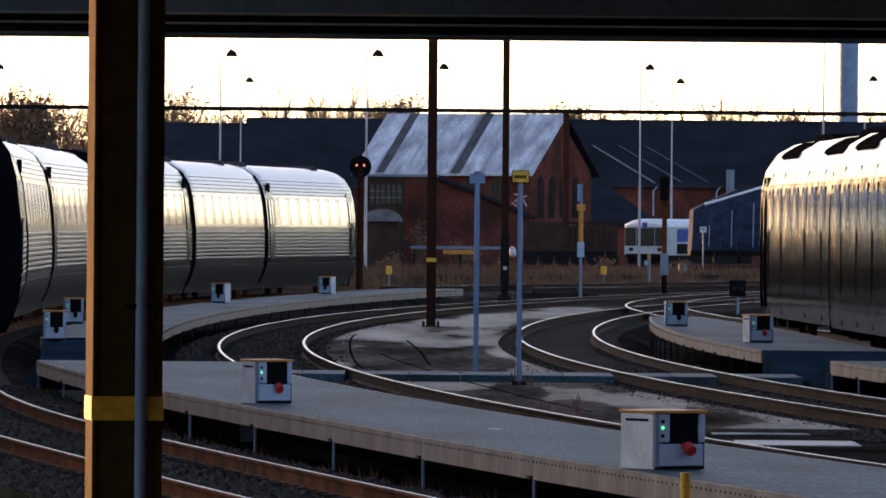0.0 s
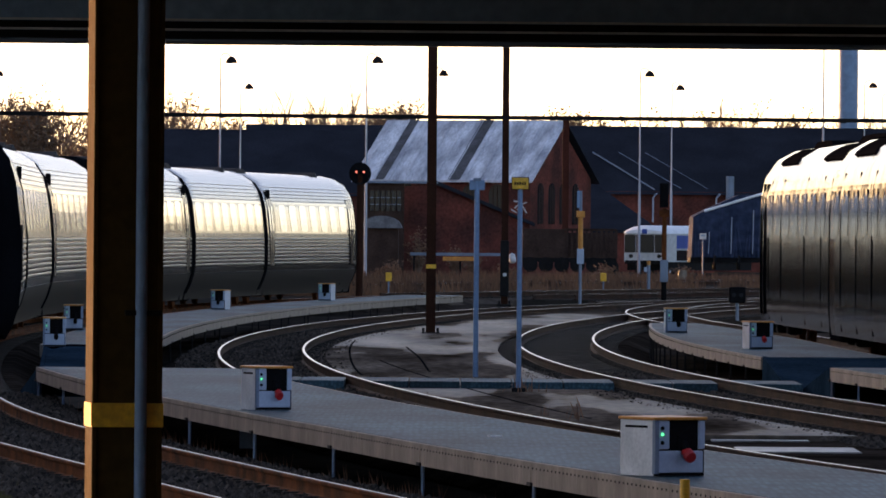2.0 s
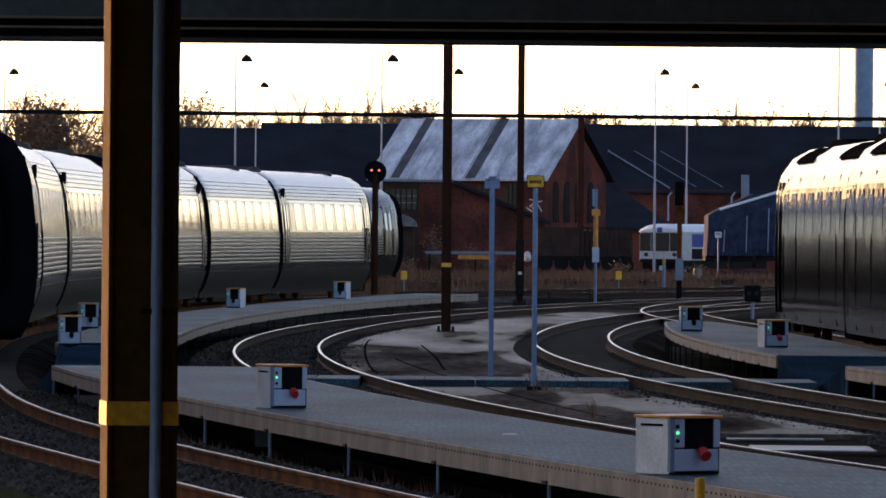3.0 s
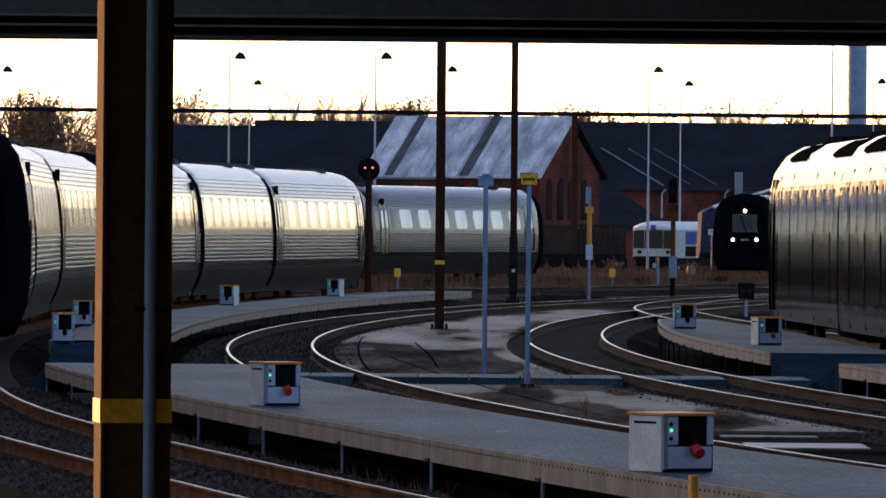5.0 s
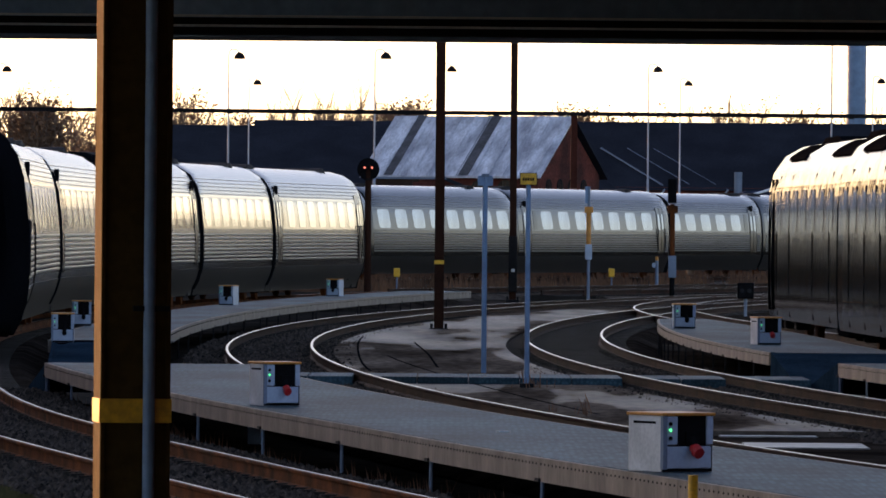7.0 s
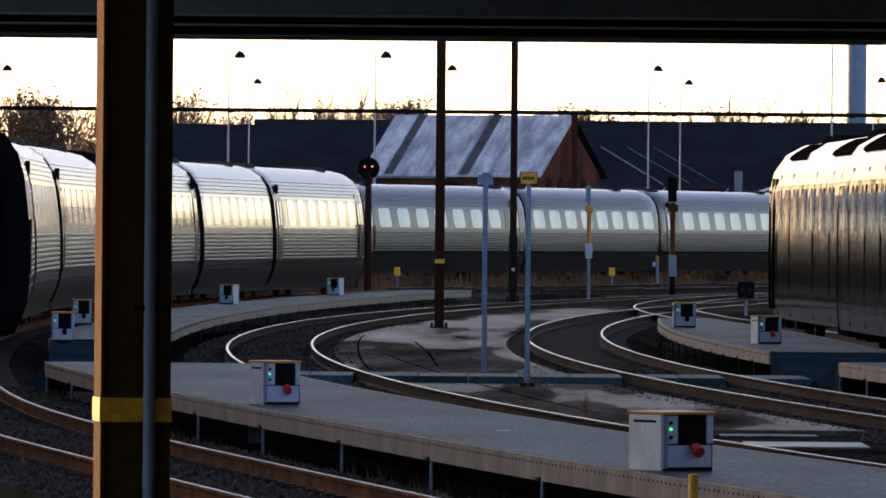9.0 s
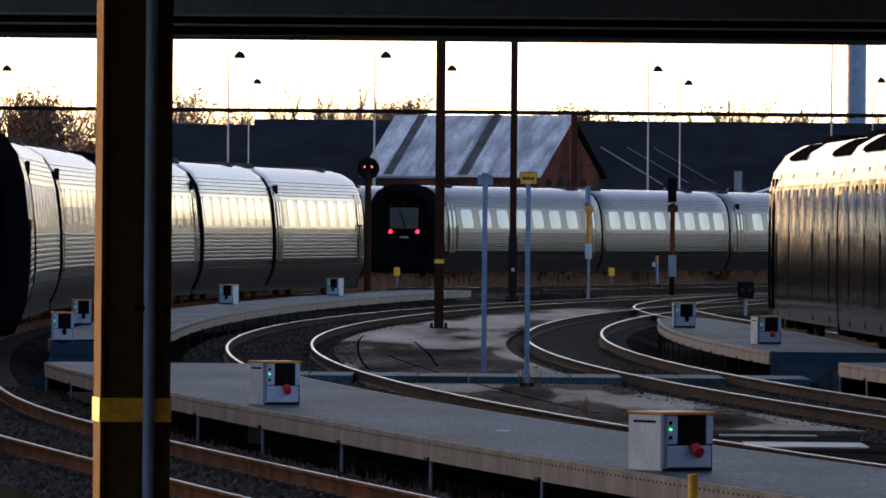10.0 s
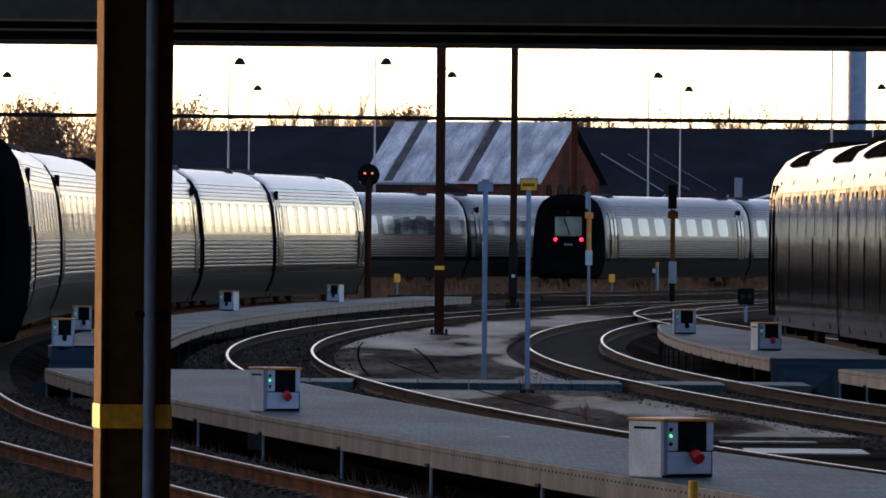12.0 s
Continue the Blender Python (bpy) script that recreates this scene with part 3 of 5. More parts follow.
un = B()
prism(un, [(-1.3, 0.94), (1.3, 0.94), (1.2, 0.42), (-1.2, 0.42)], -5.2, 5.2)
for i in range(5):
    for s in (1, -1):
        box(un, s * 1.1, s * 1.27, -4.9 + i * 2.0, -3.3 + i * 2.0, 0.38, 0.92, 0.03)
UNDERFRAME = mesh_of(un, "underframe", UNDER)
bo = B()
for s in (1, -1):
    prism(bo, [(s * 0.98, 0.35), (s * 1.14, 0.35), (s * 1.14, 0.62), (s * 0.98, 0.62)], -1.7, 1.7)
    for y in (-1.25, 1.25):
        box(bo, s * 0.95, s * 1.24, y - 0.24, y + 0.24, 0.22, 0.72, 0.05)
    rod(bo, (s * 1.2, 0, 0.5), (s * 1.2, 0, 0.98), 0.13)
box(bo, -1.0, 1.0, -0.5, 0.5, 0.4, 0.9)
BOGIE = mesh_of(bo, "bogie", UNDER)
wl = B()
for s in (1, -1):
    rod(wl, (s * 0.69, 0, 0.43), (s * 0.82, 0, 0.43), 0.43, 0.43, 24)
rod(wl, (-0.8, 0, 0.43), (0.8, 0, 0.43), 0.08)
WHEEL = mesh_of(wl, "wheelset", RUST, True)
fr = B()
K = [(0.0, 0.995), (0.2, 1.035), (0.6, 1.035), (0.82, 0.98), (0.9, 0.88), (0.86, 0.78), (0.6, 0.7), (0.5, 0.66)]
slim = B()
loft(slim, [[(x * min(k, 0.945), y, 2.3 + (z - 2.3) * min(k, 0.945) - (0.1 * k if z < 1.2 else 0)) for x, z in OUTLINE] for y, k in K])
SLIM_FRONT = mesh_of(slim, "rubber_front", RUBBER, True, 50)
loft(fr, [[(x * k, y, 2.3 + (z - 2.3) * k - (0.1 * k if z < 1.2 else 0)) for x, z in OUTLINE] for y, k in K])
FRONT = mesh_of(fr, "rubber_front", RUBBER, True, 50)
ws = B()
box(ws, -0.63, 0.63, 0.48, 0.54, 2.08, 2.95, 0.02)
SCREEN = mesh_of(ws, "windscreen", material("windscreen_glass", (0.16, 0.19, 0.19), 0.08, 0.5, 0.2, 1.0, 4.0, 0.0))
PLOUGH = mesh_of(prism(B(), [(-1.4, 1.1), (1.4, 1.1), (1.25, 0.22), (-1.25, 0.22)], -0.6, 0.55), "plough", RUBBER)
LAMPS = {}
for key, mm in (("red", LAMP_RED), ("white", LAMP_WHITE), ("off", DARKGLASS)):
    LAMPS[key] = mesh_of(rod(B(), (0, 0.5, 0), (0, 0.56, 0), 0.078, 0.066, 14), "lamp", mm)
b = B()
for i in range(4):
    box(b, -0.18 + i * 0.1, -0.12 + i * 0.1, 0.5, 0.53, 1.68, 1.76)
PLATE = mesh_of(b, "number_bars", material("pale_marking", (0.4, 0.4, 0.42), 0.6))
b = box(B(), -0.02, 0.02, 0.5, 0.57, 2.1, 2.9)
bmesh.ops.rotate(b, verts=b.verts, cent=(0, 0.5, 2.9), matrix=Matrix.Rotation(radians(20), 3, "Y"))
WIPER = mesh_of(b, "wiper", BLACK)


SKIRTS = {n: skirt_mesh(n) for n in (CAB, MID)}


def dress_car(car, length, cab, ribbed=True):
    _, ribs, band = BODY[length]
    if ribbed:
        inst("corrugation", ribs, car)
    inst("window_band", band if ribbed else SMOOTH[length][1], car, label="grey band between the windows")
    h = length / 2
    doors = [(-h + 1.35, True), (h - 1.2, False)] if cab else []
    for s in (1, -1):
        for y, entrance in doors:
            inst("door", wm["door" if ribbed else "smooth_door", s], car, pose(0, y, 0))
            inst("door_seal", wm["seal" if ribbed else "smooth_seal", s], car, pose(0, y, 0))
            inst("door_glass", wm["pane" if ribbed else "smooth_pane", s], car, pose(0, y, 0))
            if entrance and ribbed:
                inst("side_marker", wm["lamp", s], car, pose(0, y, 0))
                inst("dark_window", wm["dark", s], car, pose(0, y + 1.05, 0), "narrow dark window beside the door")
            elif ribbed:
                for dy in (-0.5, 0.5):
                    inst("handrail", wm["rail", s], car, pose(0, y + dy, 0))
        lo, hi = (doors[0][0] + 1.45, doors[1][0] - 0.75) if cab else (-h + 0.5, h - 0.5)
        n = int((hi - lo) / 2.02)
        gap = (hi - lo) / n
        for i in range(n):
            inst("window", wm["window" if ribbed else "smooth", s], car, pose(0, lo + gap * (i + 0.5), 0))
    if ribbed:
        inst("skirt", SKIRTS[length], car, None, "dark grey lower skirt, upper part coloured like steel reflecting dark ground")
    inst("roof_unit", ROOFUNIT[ribbed], car, pose(0, -h + (1.4 if ribbed else 4.2), 0), "dark roof unit")
    inst("roof_unit", ROOFSMALL[ribbed], car, pose(0, h - (3.2 if ribbed else 4.4), 0), "dark roof unit")
    if not ribbed:
        for s in (1, -1):
            for y in (-h + 4.1, -h + 8.2, h - 6.0, h - 2.6):
                inst("panel_joint", JOINT[s], car, pose(0, y, 0))
    if not cab and not ribbed:
        inst("exhaust_box", EXHAUST, car, pose(0, h - 1.0, 0), "dark exhaust box on the roof")
    inst("underframe", UNDERFRAME, car, pose(0, 0, 0) @ Matrix.Diagonal((1, (length - 7) / 10.4, 1, 1)))


def train_set(m, place, label, lamp_head="off", lamp_tail="off", ribbed=True):
    """Three cars on four bogies with black rubber ends. place(s): the pose s metres ahead of the middle, in the set's space."""
    t = root("train", m, label, "train", "silver diesel train sets")
    for s0, length, cab, flip in ((0.0, MID, False, False), ((MID + CAB) / 2 + 0.22, CAB, True, False), (-(MID + CAB) / 2 - 0.22, CAB, True, True)):
        mm = place(s0)
        if flip:
            mm = mm @ Matrix.Rotation(math.pi, 4, "Z")
        car = inst("car_body", (BODY if ribbed else SMOOTH)[length][0], t, mm)
        dress_car(car, length, cab, ribbed)
        if cab:
            f = inst("rubber_front", FRONT if flip and ribbed else SLIM_FRONT, t, mm @ pose(0, length / 2 - 0.02, 0), "thick black rubber cab front")
            inst("plough", PLOUGH, f, None, "black plough apron above the rails")
            inst("windscreen", SCREEN, f, None, "square windscreen set deep in the rubber")
            inst("wiper", WIPER, f, pose(0.2, 0, 0))
            inst("number_bars", PLATE, f)
            kind = lamp_tail if flip else lamp_head
            zz = 1.95 if kind == "red" else 1.72
            for x in (-0.6, 0.6):
                inst("headlight", LAMPS[kind], f, pose(x, 0, zz), {"red": "glowing red tail lamp", "white": "glowing white headlight"}.get(kind, ""))
            inst("top_light", LAMPS["white" if kind == "white" else "off"], f, pose(0, 0, 3.12))
    for s0 in (-(MID / 2 + 0.125), MID / 2 + 0.125):
        inst("bellows", BELLOWS if ribbed else SLEEVE, t, place(s0))
        if not ribbed:
            inst("bogie_cover", BOGIE_COVER, t, place(s0), "black cover over the shared bogie")
    for s0 in (-MID / 2 - 0.125, MID / 2 + 0.125, MID / 2 + CAB - 2.35, -MID / 2 - CAB + 2.35):
        b = inst("bogie", BOGIE, t, place(s0))
        for y in (-1.25, 1.25):
            inst("wheelset", WHEEL, b, pose(0, y, 0))
    return t


HALF = MID / 2 + CAB + 0.25 + 0.85


def parked(curve, y_mid, label, ribbed=True):
    base = curve.spot(y_mid)
    inv = base.inverted()

    def place(s):
        y = y_mid
        step = s / 40
        for _ in range(40):
            y += step * math.cos(curve.turn(y))
        return inv @ curve.spot(y)
    return train_set(base, place, label, ribbed=ribbed)


parked(T0, 143.6 + HALF * 0.99, "parked silver train set with black rubber ends and bright steel sides")
parked(T0, 148 + HALF * 2.98, "parked silver train set, standing behind another on the curve")
parked(T3, 168 - HALF * 0.99, "parked smooth steel train set, brown evening reflection put into its colour", False)

# the two trains that pass: both lines are wide arcs about one centre; the nearer tracks bend more
ARC_X, ARC_Y, ARC_TURN = 0.0, 358.0, 20.0
PASS_R, YARD_R = 5000.0, 560.0


def on_arc(u, off=0.0, r=PASS_R):
    """The pose u metres along an arc, off metres outside it."""
    a = radians(ARC_TURN) + u / r
    centre = Vector((ARC_X + r * math.cos(radians(ARC_TURN)), ARC_Y - r * math.sin(radians(ARC_TURN)), 0))
    return Matrix.Translation(centre + Vector((-(r + off) * math.cos(a), (r + off) * math.sin(a), 0))) @ Matrix.Rotation(-a, 4, "Z")


def bent(s):
    a = s / PASS_R
    return Matrix.Translation((PASS_R * (1 - math.cos(a)), PASS_R * math.sin(a), 0)) @ Matrix.Rotation(-a, 4, "Z")


OFF_B = 5.2
train_a = train_set(on_arc(0), bent, "silver train set leaving with red tail lamps lit", "off", "red")
train_b = train_set(on_arc(40, OFF_B), bent, "silver train set arriving with white headlights lit", "off", "white")


class Arc(Curve):
    def __init__(self, off, r=PASS_R):
        self.off, self.r = off, r

    def at(self, u, off=0.0, z=0.0):
        p = on_arc(u, self.off - off, self.r).translation
        return (p.x, p.y, z)

    def spot(self, u, off=0.0, z=0.0):
        return on_arc(u, self.off - off, self.r)


track("track_passing_near", Arc(0.0), -120, 110, bed=FARBALLAST)
track("track_passing_far", Arc(OFF_B), -120, 110, bed=FARBALLAST)
track("track_outer", Arc(-16.5, YARD_R), -60, 60, bed=FARBALLAST)
track("track_outer_second", Arc(-22.0, YARD_R), -60, 60, bed=FARBALLAST)


# ---- near column, canopy and posts ----
def column(m, height, size, band_z, label, conduit=False, foot=True, paint=None):
    """A rolled H-section with a yellow band."""
    t = root("column", m, label, "column")
    w, f = size / 2, size * 0.07
    b = B()
    box(b, -w, -w + f, -w, w, 0, height, 0.004)
    box(b, w - f, w, -w, w, 0, height, 0.004)
    box(b, -w + f, w - f, -w * 0.9, w * 0.9, 0, height)
    part("shaft", b, paint or PAINT_BLACK, t)
    b = box(B(), -w - 0.004, w + 0.004, -w - 0.004, w + 0.004, band_z, band_z + 0.09)
    part("band", b, YELLOW, t, "worn yellow warning band")
    if foot:
        b = box(B(), -w * 2, w * 2, -w * 2, w * 2, -0.1, 0.06, 0.02)
        for x in (-1, 1):
            for y in (-1, 1):
                rod(b, (x * w * 1.5, y * w * 1.5, 0.05), (x * w * 1.5, y * w * 1.5, 0.16), 0.03, seg=8)
        part("base_plate", b, UNDER, t)
    if conduit:
        b = rod(B(), (w * 0.36, -w - 0.03, 0), (w * 0.36, -w - 0.03, height), 0.023, seg=14)
        part("conduit", b, BLUEPAINT, t, "blue-grey conduit pipe", smooth=True)
        b = box(B(), w * 0.36 - 0.06, w * 0.36 + 0.075, -w - 0.04, -w, 0.0, 0.02)
        bmesh.ops.translate(b, verts=b.verts, vec=(0, 0, 2.05))
        part("clamp", b, UNDER, t)
    return t


column(pose(-1.20, 32.00, -0.25, rz=8), 4.4, 0.265, 1.63, "dark weathered steel canopy column with yellow band and pipe", True, False, COLUMN)
p1, p2 = (-0.26, 191.09, -0.15), (1.99, 272.29, -0.15)
column(pose(p1[0], p1[1], -0.18), 8.0, 0.215, 1.5, "rust-brown steel post with yellow band on bolted foot")
column(pose(p2[0], p2[1], -0.2), 8.5, 0.22, 1.5, "slim dark steel post beside the curve", paint=PAINT_BLACK)
sl = root("post_cabinet", pose(p2[0], p2[1] - 0.16, -0.2), "narrow dark cabinet strapped to a steel post", "cabinet")
part("case", box(B(), -0.14, 0.14, -0.1, 0.04, 0.3, 2.1, 0.03), UNDER, sl)
part("lamp_glass", box(B(), -0.05, 0.06, -0.13, -0.1, 0.95, 1.05, 0.01), WHITE, sl)
p3 = (6.92, 480.00, 0.13)
column(pose(p3[0], p3[1], -0.4), 9.2, 0.36, 1.5, "rust-red steel post by the brick workshop", paint=REDOXIDE)

b = B()
box(b, -6, 22, 54.9, 55.2, 3.34, 6.0)
box(b, -6, 22, 54.6, 55.5, 3.34, 3.355)
cn = root("canopy", Matrix(), "dark steel canopy over the platforms", "canopy", kind="structure")
part("edge_beam", b, CANOPY, cn)
part("lower_flange", box(B(), -6, 22, 54.5, 54.9, 3.36, 3.405), UNDER, cn)
part("upper_flange", box(B(), -6, 22, 54.56, 54.9, 3.425, 3.468), UNDER, cn)
for zz in (3.413, 3.476):
    part("conduit", rod(B(), (-6, 54.48, zz), (22, 54.48, zz), 0.007, seg=8), WHITE, cn)
part("roof_deck", box(B(), -6, 22, -2, 54.9, 4.2, 4.35), CANOPY, cn)
# unseen walls added around the platforms; their height limits the sky light
wb = root("station_wall", Matrix(), "unseen brick wall added behind and beside the platforms", "wall", kind="structure")
part("back_wall", box(B(), -40, 30, -14.5, -14, -0.5, 4.0), BRICK, wb)
part("side_wall", box(B(), 30, 30.5, -14, 150, -0.5, 7.5), BRICK, wb)

# cable beam carried by the slim posts
b = box(B(), -14, 14, p1[1] - 0.08, p1[1] + 0.08, 4.69, 4.78)
cb = root("cable_beam", Matrix(), "thin dark steel cable beam between the posts", "beam")
part("beam", b, UNDER, cb)
for x in range(-13, 14, 2):
    part("cable_clip", box(B(), x - 0.06, x + 0.06, p1[1] - 0.1, p1[1] + 0.1, 4.67, 4.69), UNDER, cb)


# ---- lamps on tall poles ----
def yard_lamp(x, y, top, arm=0.55):
    t = root("street_lamp", pose(x, y, -0.4), "tall thin galvanised pole with a bell-shaped lamp", "street lamp", "yard lamps on tall poles")
    hgt = top + 0.4
    b = rod(B(), (0, 0, 0), (0, 0, 5.5), 0.085, 0.075, 10)
    rod(b, (0, 0, 5.4), (0, 0, hgt), 0.055, 0.035, 10)
    part("pole", b, PALEPOLE, t, smooth=True)
    b = B()
    pts = [(0, hgt), (0.06, hgt + 0.16), (0.2, hgt + 0.24), (arm * 0.7, hgt + 0.2), (arm, hgt + 0.05)]
    for (xa, za), (xb, zb) in zip(pts, pts[1:]):
        rod(b, (xa, 0, za), (xb, 0, zb), 0.03, seg=8)
    part("arm", b, PALEPOLE, t)
    b = B()
    loft(b, [[(arm + r * math.cos(a), r * math.sin(a), hgt + z) for a in (2 * math.pi * i / 16 for i in range(16))] for r, z in ((0.05, 0.08), (0.15, 0.03), (0.25, -0.1), (0.3, -0.24), (0.3, -0.27))])
    part("shade", b, UNDER, t, "dark bell shade", smooth=True)
    return t


for x, y, z in ((-11.35, 430.00, 10.91), (-13.43, 560.00, 11.79), (-3.93, 430.00, 10.97), (-0.59, 500.00, 11.65), (11.57, 500.00, 11.72), (15.06, 560.00, 11.96), (-26.83, 500.00, 11.42), (27.79, 560.00, 12.22), (32.06, 620.00, 12.32), (19.25, 430.00, 12.64)):
    yard_lamp(x, y, z)


# ---- unseen shed added beside the yard: blocks low sun, darkens train reflections ----
sd = root("side_shed", Matrix(), "unseen brick shed added beside the yard for shade and reflections", "shed")
part("wall", box(B(), -34, -19, 76, 322, -0.5, 6.5), BRICK, sd)
part("roof", box(B(), -34.5, -18.6, 75.6, 322.4, 6.5, 6.8), ROOFDARK, sd)

# unseen hall, added only so the right train's side mirrors something dark
s2 = root("maintenance_hall", Matrix(), "unseen tall brick hall added beyond the shed to darken reflections", "hall")
part("wall", box(B(), -60, -24.5, 324, 436, -0.5, 12.0), BRICK, s2)
part("roof", box(B(), -60.5, -24, 323.6, 436.4, 12.0, 12.3), ROOFDARK, s2)

# ---- buildings behind the yard ----
def brick_house(m, length, width, eave, ridge, label, roof_mat, windows_side, windows_gable, over=0.35):
    """Origin at the near right corner: x runs back along the long side (negative), y across the gable."""
    t = root("workshop", m, label, "workshop building")
    wall = B()
    loft(wall, [[(x, 0.15, -0.5), (x, width - 0.15, -0.5), (x, width - 0.15, eave), (x, width / 2, ridge - 0.25), (x, 0.15, eave)] for x in (-length, 0)])
    part("wall", wall, BRICK, t, "red brick wall")
    sl = (ridge - eave) / (width / 2)
    for s in (0, 1):
        b = B()
        ys = [-over, width / 2] if s == 0 else [width + over, width / 2]
        zs = [eave - over * sl, ridge]
        loft(b, [[(x, ys[0], zs[0]), (x, ys[1], zs[1]), (x, ys[1], zs[1] + 0.12), (x, ys[0], zs[0] + 0.12)] for x in (-length - over, over)])
        # the far slope's shaded look is put in with a darker material
        r = part("roof", b, roof_mat if s == 0 else ROOFDARK, t, "weathered grey sheet roof with dark streaks" if s == 0 else "sheet roof, its far slope shaded by a darker colour")
        if s == 0 and roof_mat == ROOFMETAL:
            for k in range(12):
                x = -length - over + (length + 2 * over) * (k + 0.5) / 12
                c = B()
                loft(c, [[(x + d, ys[0], zs[0] + z), (x + d, ys[1], zs[1] + z)] for d, z in ((-0.04, 0.12), (-0.03, 0.17), (0.03, 0.17), (0.04, 0.12))], closed=False)
                part("roof_seam", c, roof_mat, r)
            for x0, wd in ((-9.8, 0.55), (-5.1, 0.75)):
                c = B()
                loft(c, [[(x0 + d, ys[0], zs[0] + z), (x0 + d, ys[1], zs[1] + z)] for d, z in ((0, 0.125), (0, 0.155), (wd, 0.155), (wd, 0.125))], closed=False)
                part("roof_gully", c, MOSSROOF, r, "dark moss-covered strip")
    for x, z0, z1, w in windows_side:
        arched_window(t, x, -1, w, z0, z1, False)
    for y, z0, z1, w in windows_gable:
        arched_window(t, y, 1, w, z0, z1, True)
    return t


def arched_window(t, a, sgn, w, z0, z1, gable):
    b = B()
    ol = [(a - w / 2, z0), (a + w / 2, z0)] + [(a + w / 2 * math.cos(i * math.pi / 8), z1 - w / 2 + w / 2 * math.sin(i * math.pi / 8)) for i in range(9)]
    if gable:
        loft(b, [[(x, p, z) for p, z in ol] for x in (-0.05, 0.03)])
    else:
        loft(b, [[(p, y, z) for p, z in ol] for y in (0.12, 0.2)])
    w_ob = part("window", b, DARKGLASS, t, "arched dark window")
    g = B()
    for k in (-0.25, 0.0, 0.25):
        if gable:
            box(g, 0.03, 0.06, a + k * w - 0.03, a + k * w + 0.03, z0, z1 - 0.1)
        else:
            box(g, a + k * w - 0.03, a + k * w + 0.03, 0.09, 0.12, z0, z1 - 0.1)
    part("glazing_bar", g, WOODDARK, w_ob)


c = (5.01, 495.00, 5.36)
ws_eave, ws_ridge = c[2], 8.68
brick_house(pose(c[0], c[1], 0, rz=-25), 11.0, 9.0, ws_eave, ws_ridge, "old red brick workshop with a grey sheet-metal gable roof", ROOFMETAL,
            [(-2.1, 3.2, 5.0, 1.1), (-3.8, 3.2, 5.0, 1.1), (-9.6, 3.2, 5.2, 1.3), (-8.2, 3.2, 5.2, 1.3)], [(1.6, 2.7, 5.1, 0.8), (3.2, 2.7, 5.1, 0.9), (4.8, 2.7, 5.1, 0.9), (6.6, 2.7, 5.1, 0.9)])

# half-gabled brick annex in front of it
a0, a1, a2 = (-2.24, 486.00, 4.79), (-0.29, 486.00, 4.87), (4.97, 486.00, 2.65)
sh = root("annex", Matrix(), "low red brick annex with a dark sloping roof edge", "annex")
b = B()
prism(b, [(a0[0], -0.5), (a2[0], -0.5), (a2[0], a2[2]), (a1[0], a1[2]), (a0[0], a0[2])], 486, 490)
part("wall", b, BRICK, sh)
b = B()
prism(b, [(a1[0] - 0.1, a1[2] + 0.02), (a2[0] + 0.3, a2[2] - 0.1), (a2[0] + 0.3, a2[2] + 0.1), (a1[0] - 0.1, a1[2] + 0.25)], 485.6, 490)
part("roof", b, ROOFDARK, sh)
for i, (dx, dz, ln, an) in enumerate(((0.0, 0.0, 0.4, 35), (0.2, 0.3, 0.45, -40), (0.4, -0.2, 0.4, 80), (0.15, 0.55, 0.35, 10), (0.6, 0.1, 0.5, 60), (0.6, 0.45, 0.3, -15), (0.3, 0.1, 0.3, 5))):
    b = box(B(), -ln / 2, ln / 2, -0.01, 0.01, -0.03, 0.03)
    bmesh.ops.rotate(b, verts=b.verts, cent=(0, 0, 0), matrix=Matrix.Rotation(radians(an), 3, "Y"))
    part("paint_stroke", b, WHITE, sh, "", pose(4.05 + dx, 485.2, 3.42 + dz))
gx0, gx1 = -4.29, -2.23
ap = root("glazed_lean_to", Matrix(), "dark timber lean-to with small-paned windows", "lean-to")
part("wall", box(B(), gx0 - 0.4, gx1, 484.2, 488, -0.5, 4.97), WOODDARK, ap)
part("gutter", box(B(), gx0 - 0.4, -0.29, 483.9, 484.2, 4.94, 5.06), GALV, ap, "pale gutter")
wz0, wz1 = 3.35, 4.51
for i in range(6):
    x = gx0 + 0.1 + (gx1 - gx0 - 0.2) * i / 6
    wn = part("window", box(B(), x, x + (gx1 - gx0) / 6 - 0.1, 484.12, 484.2, wz0, wz1), DARKGLASS, ap)
    for k in (0.33, 0.66):
        part("glazing_bar", box(B(), x, x + (gx1 - gx0) / 6 - 0.1, 484.1, 484.12, wz0 + (wz1 - wz0) * k - 0.02, wz0 + (wz1 - wz0) * k + 0.02), GALV, wn)
b = B()
tx0, tx1, tz0, tz1 = -4.53, -2.27, 2.37, 3.06
loft(b, [[(tx0 + (tx1 - tx0) * (0.5 - 0.5 * math.cos(math.pi * i / 10)), y, tz0 + (tz1 - tz0) * math.sin(math.pi * i / 10)) for i in range(11)] for y in (468, 474)])
hut = root("round_roofed_hut", Matrix(), "small hut with a grey rounded tin roof", "hut")
part("roof", b, TINROOF, hut, smooth=True)
part("wall", box(B(), tx0 + 0.2, tx1 - 0.2, 468.3, 473.7, -0.5, tz0), WOODDARK, hut)


